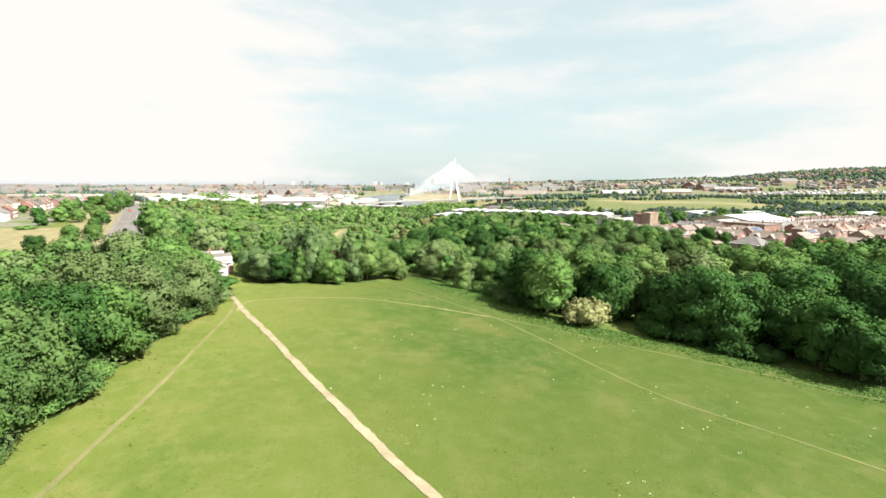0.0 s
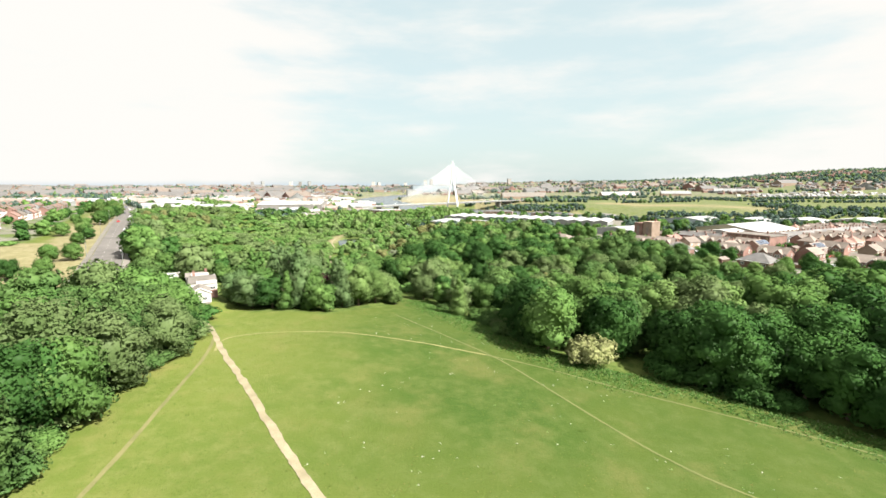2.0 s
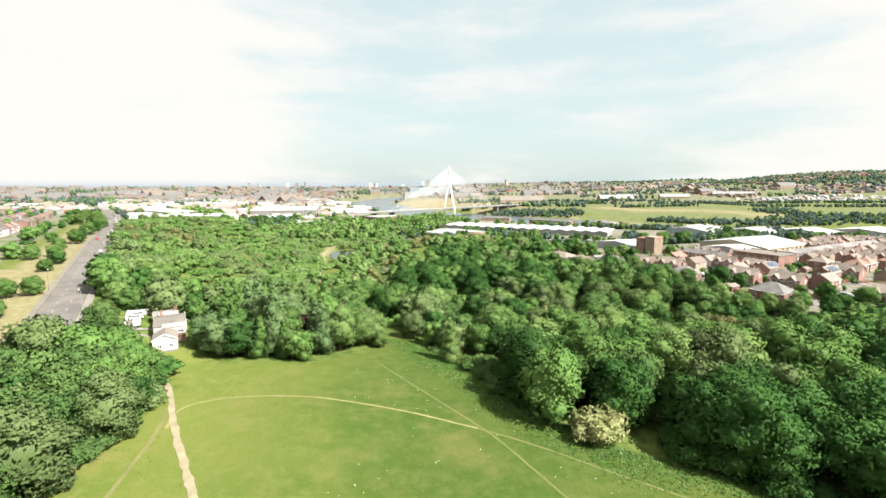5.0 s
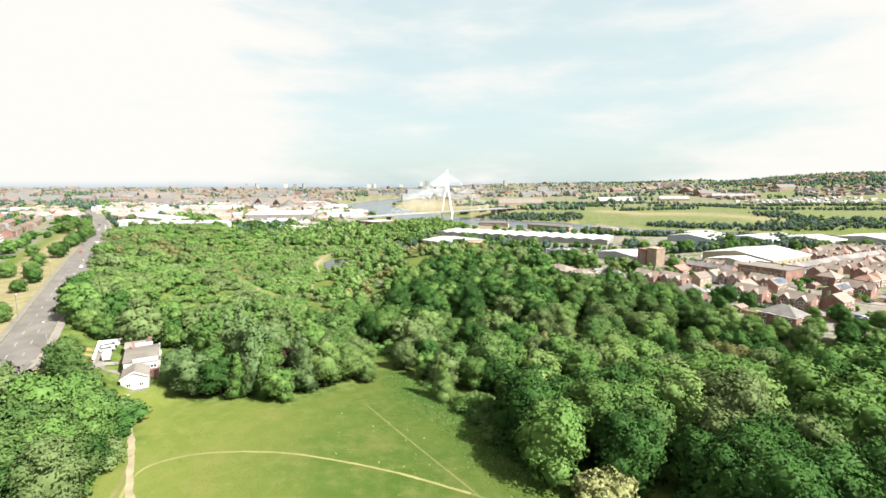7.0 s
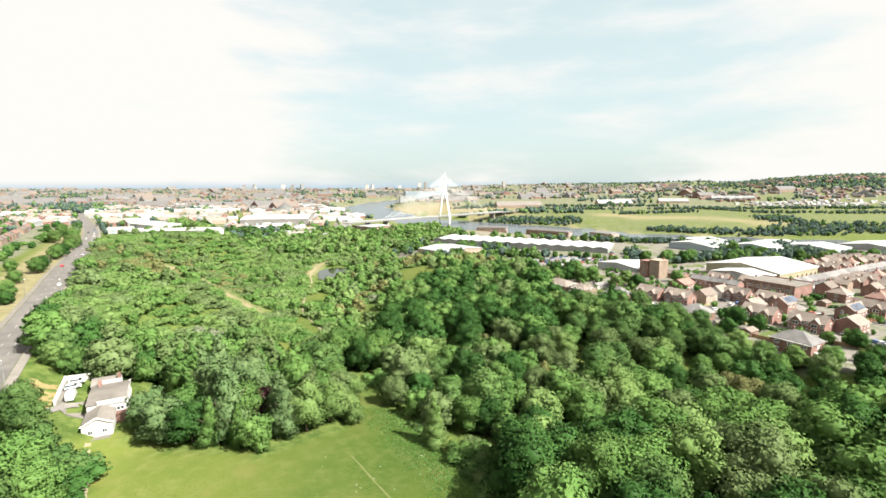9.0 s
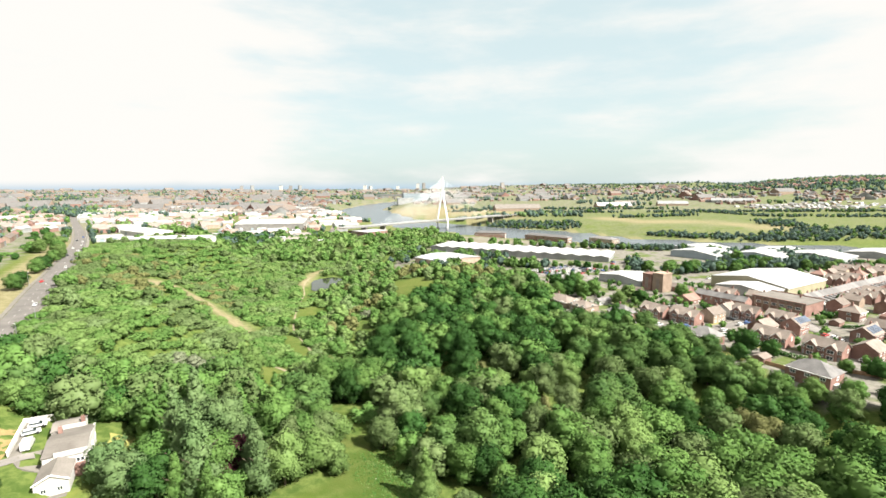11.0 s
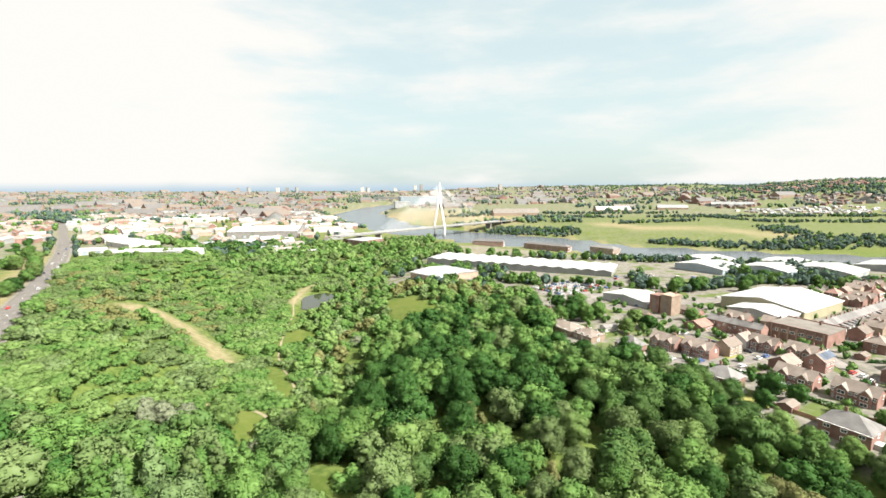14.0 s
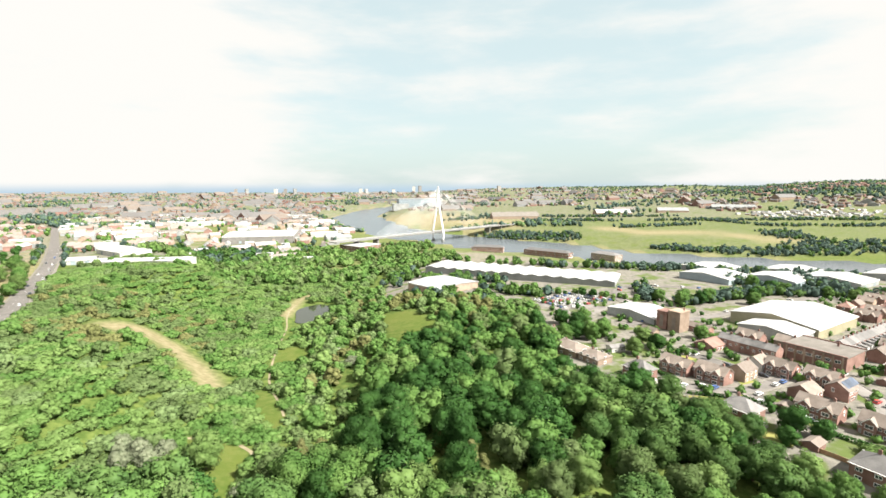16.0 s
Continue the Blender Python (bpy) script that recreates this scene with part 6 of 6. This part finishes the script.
def far_houses(name, label, spots, mats, seed):
    """Distant gabled houses in one mesh: spots of x, y, turn, length, depth, eaves."""
    g = np.random.default_rng(seed)
    V, F, T, MF, MT = [], [], [], [], []
    base = 0
    for x, y, turn, w, d, h in spots:
        c, s = math.cos(turn), math.sin(turn)
        z = float(ground_z(x, y))
        r = h + d * 0.33
        P = np.array([(-w, -d, -2), (w, -d, -2), (w, d, -2), (-w, d, -2), (-w, -d, h), (w, -d, h), (w, d, h), (-w, d, h), (-w, 0, r), (w, 0, r),
                      (-w - .6, -d - .6, h), (w + .6, -d - .6, h), (w + .6, d + .6, h), (-w - .6, d + .6, h), (-w - .6, 0, r + .3), (w + .6, 0, r + .3)], float)
        P[:, :2] *= 0.5
        V.append(np.column_stack([P[:, 0] * c - P[:, 1] * s + x, P[:, 0] * s + P[:, 1] * c + y, P[:, 2] + z]))
        wm, rm = g.integers(0, 3), 3 + g.integers(0, 3)
        F += [[base + k for k in q] for q in ((0, 1, 5, 4), (1, 2, 6, 5), (2, 3, 7, 6), (3, 0, 4, 7), (10, 11, 15, 14), (14, 15, 12, 13))]
        MF += [wm] * 4 + [rm] * 2
        T += [[base + k for k in q] for q in ((5, 6, 9), (7, 4, 8))]
        MT += [wm] * 2
        base += 16
    me = crown_mesh(name, np.concatenate(V), np.array(F), np.array(T), np.array(MF), np.array(MT))
    for m in mats:
        me.materials.append(m)
    return tagged(new(name, me), label, "houses", kind="stuff")


spots = []
for row in range(16):
    for i in range(70):
        y = 262 + i * 15 + lr.uniform(-2, 2)
        x = float(road_x(y)) - 78 - row * 28
        if y < 430 and row < 4 or y - 262 < row * 12 or (i + row) % 8 == 4 or x < -1300:
            continue
        spots.append((x, y, radians(ROAD_TURN), 13 + lr.uniform(-3, 3), 8, 5.0))
far_houses("suburb", "rows of red-roofed suburban houses across the plateau", spots, (BRICK2, CLAD, BRICK, TILE, TILE_RED, TILE), 3)
spots = []
while len(spots) < 4600:
    y = 1250 + 3400 * lr.random() ** 1.5
    x = lr.uniform(-1.02, 1.0) * (y + 150)
    if river_gap(x, y) < 60 or -220 < x < 330 and y < 1780 or noise.noise((x * 0.0035, y * 0.0035, 3.0)) < -0.05:
        continue
    if 150 < x < 1500 and y < 2000 and not (y > 1500 and x > 900):
        continue
    if x > 1000 and y > 1500 and height(x, y) > 62:
        continue
    big = lr.random() < 0.05
    spots.append((x, y, lr.choice((0.3, 1.87, 0.9)), lr.uniform(40, 90) if big else lr.uniform(10, 24), lr.uniform(24, 45) if big else 9, lr.uniform(6, 11) if big else lr.uniform(5, 6.5)))
far_houses("far_town", "distant town of brick houses and pale roofs", spots, (BRICK2, CLAD, BRICK, SLATE, SLATE, TILE), 4)
spots = [(lr.uniform(-900, -150), lr.uniform(700, 1500), lr.choice((0.3, 1.87, 0.6)), lr.uniform(10, 34), lr.uniform(8, 15), lr.uniform(4.5, 6.5)) for _ in range(420)]
spots = [s for s in spots if river_gap(s[0], s[1]) > 40 and abs(s[0] - float(road_x(s[1]))) > 25]
far_houses("works_quarter", "pale works and brick houses of the industrial quarter", spots, (BRICK2, CLAD, BRICK, CLAD, TILE, FELT), 6)
spots = [(lr.uniform(880, 1260), lr.uniform(1290, 1470), lr.choice((0.4, 1.97)), lr.uniform(8, 18), lr.uniform(5, 9), lr.uniform(2.6, 4)) for _ in range(110)]
spots += [(970, 1590, -0.45, 120, 24, 6), (760, 1560, -0.2, 90, 26, 6), (560, 1530, 0.1, 110, 30, 6), (240, 1400, 0.1, 130, 34, 7), (640, 1640, 0.0, 70, 26, 6)]
far_houses("retail_park", "white-roofed sheds and small units across the river", spots, (CLAD, BRICK2, RENDER, SHEET, CLAD, FELT), 8)
spots = [(lr.uniform(1250, 1750), lr.uniform(1850, 2080), lr.choice((0.2, 1.77)), lr.uniform(12, 40), 9, 5.5) for _ in range(150)]
far_houses("hillside_houses", "red-roofed houses along the wooded hill", spots, (BRICK, BRICK2, BRICK, TILE_RED, TILE, TILE_RED), 12)

# ==== distant trees ====
def far_trees(name, label, pts, seed, lo=5, hi=10, tones=("far", "dark", "far", "blue"), sprays=16):
    """Clumps of leaf sprays over a dark core, one mesh."""
    g = np.random.default_rng(seed)
    iv, fi = ico()
    pts = np.array(pts)
    n = len(pts)
    z = ground_z(pts[:, 0], pts[:, 1])
    r = g.uniform(lo, hi, n) * 0.55
    h = r * g.uniform(0.9, 1.4, n)
    L = sprays
    d = g.normal(size=(n, L, 3))
    d[..., 2] = np.abs(d[..., 2])
    d /= np.linalg.norm(d, axis=2, keepdims=True)
    C = np.stack([pts[:, 0], pts[:, 1], z + h * 0.8], 1)
    R = np.stack([r, r, h], 1)
    P = C[:, None] + d * R[:, None] * g.uniform(0.85, 1.1, (n, L, 1))
    nr = d + g.normal(0, 0.45, d.shape)
    nr /= np.linalg.norm(nr, axis=2, keepdims=True)
    t = np.cross(nr, g.normal(size=nr.shape))
    t /= np.linalg.norm(t, axis=2, keepdims=True)
    s = np.cross(nr, t)
    a = (r * 0.42)[:, None, None] * g.uniform(0.7, 1.3, (n, L, 1))
    V = np.stack([P - t * a, P - s * a * 0.8, P + t * a, P + s * a * 0.8], 2).reshape(-1, 3)
    F = np.arange(len(V)).reshape(-1, 4)
    CV = (C[:, None] + iv[None] * R[:, None] * 0.88).reshape(-1, 3)
    CF = (fi[None] + (np.arange(n) * len(iv))[:, None, None]).reshape(-1, 3) + len(V)
    k = g.integers(0, len(tones), n)
    me = crown_mesh(name, np.concatenate([V, CV]), F, CF, np.repeat(k, L), np.repeat(k, len(fi)))
    for m in tones:
        me.materials.append(LEAF[m])
    return tagged(new(name, me), label, "trees", kind="stuff")


def line_of(a, b, n, w):
    return [(a[0] + (b[0] - a[0]) * t + lr.uniform(-w, w), a[1] + (b[1] - a[1]) * t + lr.uniform(-w, w)) for t in (lr.random() for _ in range(n))]


P = []
for a, b, n, w in (((120, 1090), (300, 985), 90, 22), ((150, 1060), (270, 1010), 70, 26), ((260, 1330), (480, 1290), 60, 22), ((60, 1330), (300, 1560), 80, 30), ((330, 1460), (700, 1420), 90, 20),
                   ((380, 870), (480, 820), 60, 14), ((480, 815), (640, 790), 80, 24), ((600, 830), (760, 800), 110, 40), ((640, 900), (690, 1010), 60, 30), ((420, 1120), (620, 1180), 40, 16),
                   ((560, 1290), (1100, 1240), 100, 18), ((760, 1130), (1300, 1060), 90, 14), ((700, 1300), (760, 1130), 40, 10), ((1000, 1240), (1500, 1160), 80, 20), ((820, 860), (1300, 830), 110, 26),
                   ((-374, 745), (-313, 845), 150, 34), ((-340, 800), (-300, 860), 60, 20), ((-280, 830), (-180, 860), 70, 20), ((-420, 690), (-330, 800), 40, 20), ((220, 640), (420, 590), 50, 14), ((205, 455), (300, 492), 60, 7), ((300, 492), (450, 452), 80, 9), ((190, 470), (205, 530), 30, 6), ((450, 455), (560, 430), 60, 10), ((300, 560), (330, 500), 30, 8),
                   ((370, 560), (380, 500), 30, 8),
                   ((260, 690), (560, 590), 110, 12), ((-240, 1150), (-160, 1330), 40, 14), ((-390, 1680), (-250, 1300), 60, 25)):
    P += line_of(a, b, int(n * 1.8), w)
for y in range(500, 760, 6):
    for s_ in (-16, 16):
        if lr.random() < 0.55 and y > 560:
            P.append((float(road_x(y)) + s_ + lr.uniform(-3, 3), y))
# the "far" tone carries painted distance haze in its colour
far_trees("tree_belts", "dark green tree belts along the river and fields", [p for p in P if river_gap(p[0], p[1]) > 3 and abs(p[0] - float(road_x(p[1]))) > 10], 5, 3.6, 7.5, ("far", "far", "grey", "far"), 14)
P = []
for a, b, n, w in (((-230, 640), (-120, 760), 150, 34), ((-190, 620), (-60, 640), 130, 28), ((-330, 690), (-190, 720), 110, 24), ((-60, 640), (-10, 860), 120, 26),
                   ((-40, 640), (30, 740), 80, 18), ((-130, 760), (-40, 880), 120, 40), ((-230, 720), (-150, 850), 120, 40)):
    P += line_of(a, b, n, w)
Q = []
for a, b, n, w in (((-20, 600), (80, 560), 40, 9), ((-10, 505), (60, 468), 50, 10), ((60, 520), (110, 486), 30, 7), ((-30, 570), (-20, 640), 40, 12), ((30, 690), (210, 640), 50, 10)):
    Q += line_of(a, b, n, w)
far_trees("works_wood", "dark green trees behind the white workshops", line_of((-325, 728), (-225, 722), 70, 16) + line_of((-330, 765), (-235, 785), 60, 22), 23, 9, 14, ("grey", "dark", "grey", "far"), 60)
far_trees("works_belts", "green trees round the store and the factory", [q for q in Q if math.hypot(q[0] - 22, q[1] - 532) > 36], 19, 4, 8, ("mid", "grey", "mid", "far"), 36)
far_trees("hill_scrub", "light green scrub and young trees above the river", [p for p in P if river_gap(p[0], p[1]) > 8 and math.hypot(p[0] + 104, p[1] - 862) > 44], 15, 6, 10, ("mid", "light", "olive", "mid"), 40)
P = []
while len(P) < 5200:
    y = 1150 + 3500 * lr.random() ** 1.4
    x = lr.uniform(-1.05, 1.02) * (y + 150)
    wood = x > 900 and height(x, y) > 55
    if river_gap(x, y) < 20 or (not wood and noise.noise((x * 0.004, y * 0.004, 9.0)) < 0.1) or (350 < x < 1400 and y < 1480 and not wood):
        continue
    P.append((x, y))
while len(P) < 7400:
    x, y = lr.uniform(1050, 2500), lr.uniform(1500, 2300)
    if height(x, y) > 62:
        P.append((x, y))
# mostly the "far" tone, whose blue stands in for haze
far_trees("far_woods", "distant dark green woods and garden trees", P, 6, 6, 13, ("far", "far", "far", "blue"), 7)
P = [(lr.uniform(-900, -150), lr.uniform(720, 1500)) for _ in range(420)]
far_trees("works_trees", "scattered green trees between the works", [p for p in P if river_gap(p[0], p[1]) > 15 and abs(p[0] - float(road_x(p[1]))) > 12], 17, 5, 9, ("far", "mid", "grey"), 16)
P = [(float(road_x(y)) - lr.uniform(70, 560), y) for y in (lr.uniform(280, 1250) for _ in range(520))]
far_trees("suburb_trees", "green garden trees between the suburban houses", P, 7, 5, 9, ("mid", "dark", "far"))
P = [tuple(Vector((165, 262)) + E2 * lr.uniform(-20, 300) + E1 * lr.uniform(-100, 90)) for _ in range(620)]
P += [(lr.uniform(96, 210), lr.uniform(330, 470)) for _ in range(160)]
far_trees("garden_shrubs", "low green shrubs in the estate gardens", [p for p in P if min(math.hypot(p[0] - h[0], p[1] - h[1]) for h in HOUSES) > 7.5], 9, 1.8, 3.8, ("mid", "dark", "grey", "mid"))

# ==== meadow tufts ====
def tufts(name, label, n, box, size, mats, seed, test, blades=4, rise=0.35):
    g = np.random.default_rng(seed)
    x, y = g.uniform(box[0], box[1], n), g.uniform(box[2], box[3], n)
    k = test(x, y, g)
    x, y = x[k], y[k]
    n = len(x)
    z = ground_z(x, y)
    a = g.uniform(0, 6.28, (n, blades))
    s = size * g.uniform(0.5, 1.4, (n, blades))
    lean = g.uniform(0.4, 1.2, (n, blades))
    cx, cy = x[:, None] + g.normal(0, size * 0.6, (n, blades)), y[:, None] + g.normal(0, size * 0.6, (n, blades))
    dx, dy = np.cos(a), np.sin(a)
    zz = np.repeat(z[:, None], blades, 1)
    v0 = np.stack([cx - dy * s * 0.4, cy + dx * s * 0.4, zz - 0.02], 2)
    v1 = np.stack([cx + dy * s * 0.4, cy - dx * s * 0.4, zz - 0.02], 2)
    v2 = np.stack([cx + dy * s * 0.25 + dx * s * lean, cy - dx * s * 0.25 + dy * s * lean, zz + s * rise], 2)
    v3 = np.stack([cx - dy * s * 0.25 + dx * s * lean, cy + dx * s * 0.25 + dy * s * lean, zz + s * rise * 0.85], 2)
    V = np.stack([v0, v1, v2, v3], 2).reshape(-1, 3)
    F = np.arange(len(V)).reshape(-1, 4)
    me = grid_mesh(name, V, F, g.integers(0, len(mats), len(F)))
    for m in mats:
        me.materials.append(m)
    return tagged(new(name, me), label, "grass", kind="stuff")


GRASS_A = leaf_material("grass_blade_green", (0.057, 0.093, 0.017), (0.090, 0.126, 0.029), 0.06)
GRASS_B = leaf_material("grass_blade_dry", (0.086, 0.103, 0.026), (0.146, 0.142, 0.047), 0.06)
HERB = leaf_material("herb_green", (0.043, 0.112, 0.021), (0.082, 0.172, 0.036), 0.1)
FLOWER = leaf_material("white_umbel", (0.258, 0.275, 0.206), (0.430, 0.430, 0.361), 0.5)


def on_meadow(x, y, g):
    clear = (near_line(MAIN_PATH, x, y) > 0.9) & (near_line(LOOP_PATH, x, y) > 0.5) & (near_line(SIDE_PATH, x, y) > 0.5) & (near_line(CROSS_PATH, x, y) > 0.4)
    return inside(MEADOW, x, y) & clear


def patchy(x, y, g):
    v = np.array([noise.noise((a * 0.05, b * 0.05, 2.0)) + 0.5 * noise.noise((a * 0.2, b * 0.2, 5.0)) for a, b in zip(x, y)])
    return on_meadow(x, y, g) & (v + g.uniform(-0.3, 0.3, len(x)) > 0.12)


def edge_strip(x, y, g):
    d = near_line([(-2, 184), (15, 154), (29, 127), (43, 115), (57, 114), (69, 101), (87, 88), (120, 66)], x, y)
    return on_meadow(x, y, g) & (d < g.uniform(2, 13, len(x)))


tufts("meadow_grass", "short uneven meadow grass tufts", 26000, (-60, 95, 40, 185), 0.16, (GRASS_A, GRASS_A, GRASS_B), 1, on_meadow, 3, 0.2)
tufts("rough_grass", "patches of taller rough grass in the meadow", 3000, (-60, 95, 40, 185), 0.24, (GRASS_A, GRASS_A, GRASS_B), 2, patchy, 4)
tufts("tall_herbs", "tall green nettles and herbs along the wood edge", 130000, (-20, 120, 60, 200), 0.27, (HERB, HERB, LEAF["light"]), 3, edge_strip, 4, 0.6)
tufts("white_flowers", "scattered white flowering weeds in the meadow", 1300, (-55, 100, 40, 180), 0.18, (FLOWER, FLOWER, LEAF["light"]), 4, lambda x, y, g: patchy(x, y, g) & (x > -20), 5)
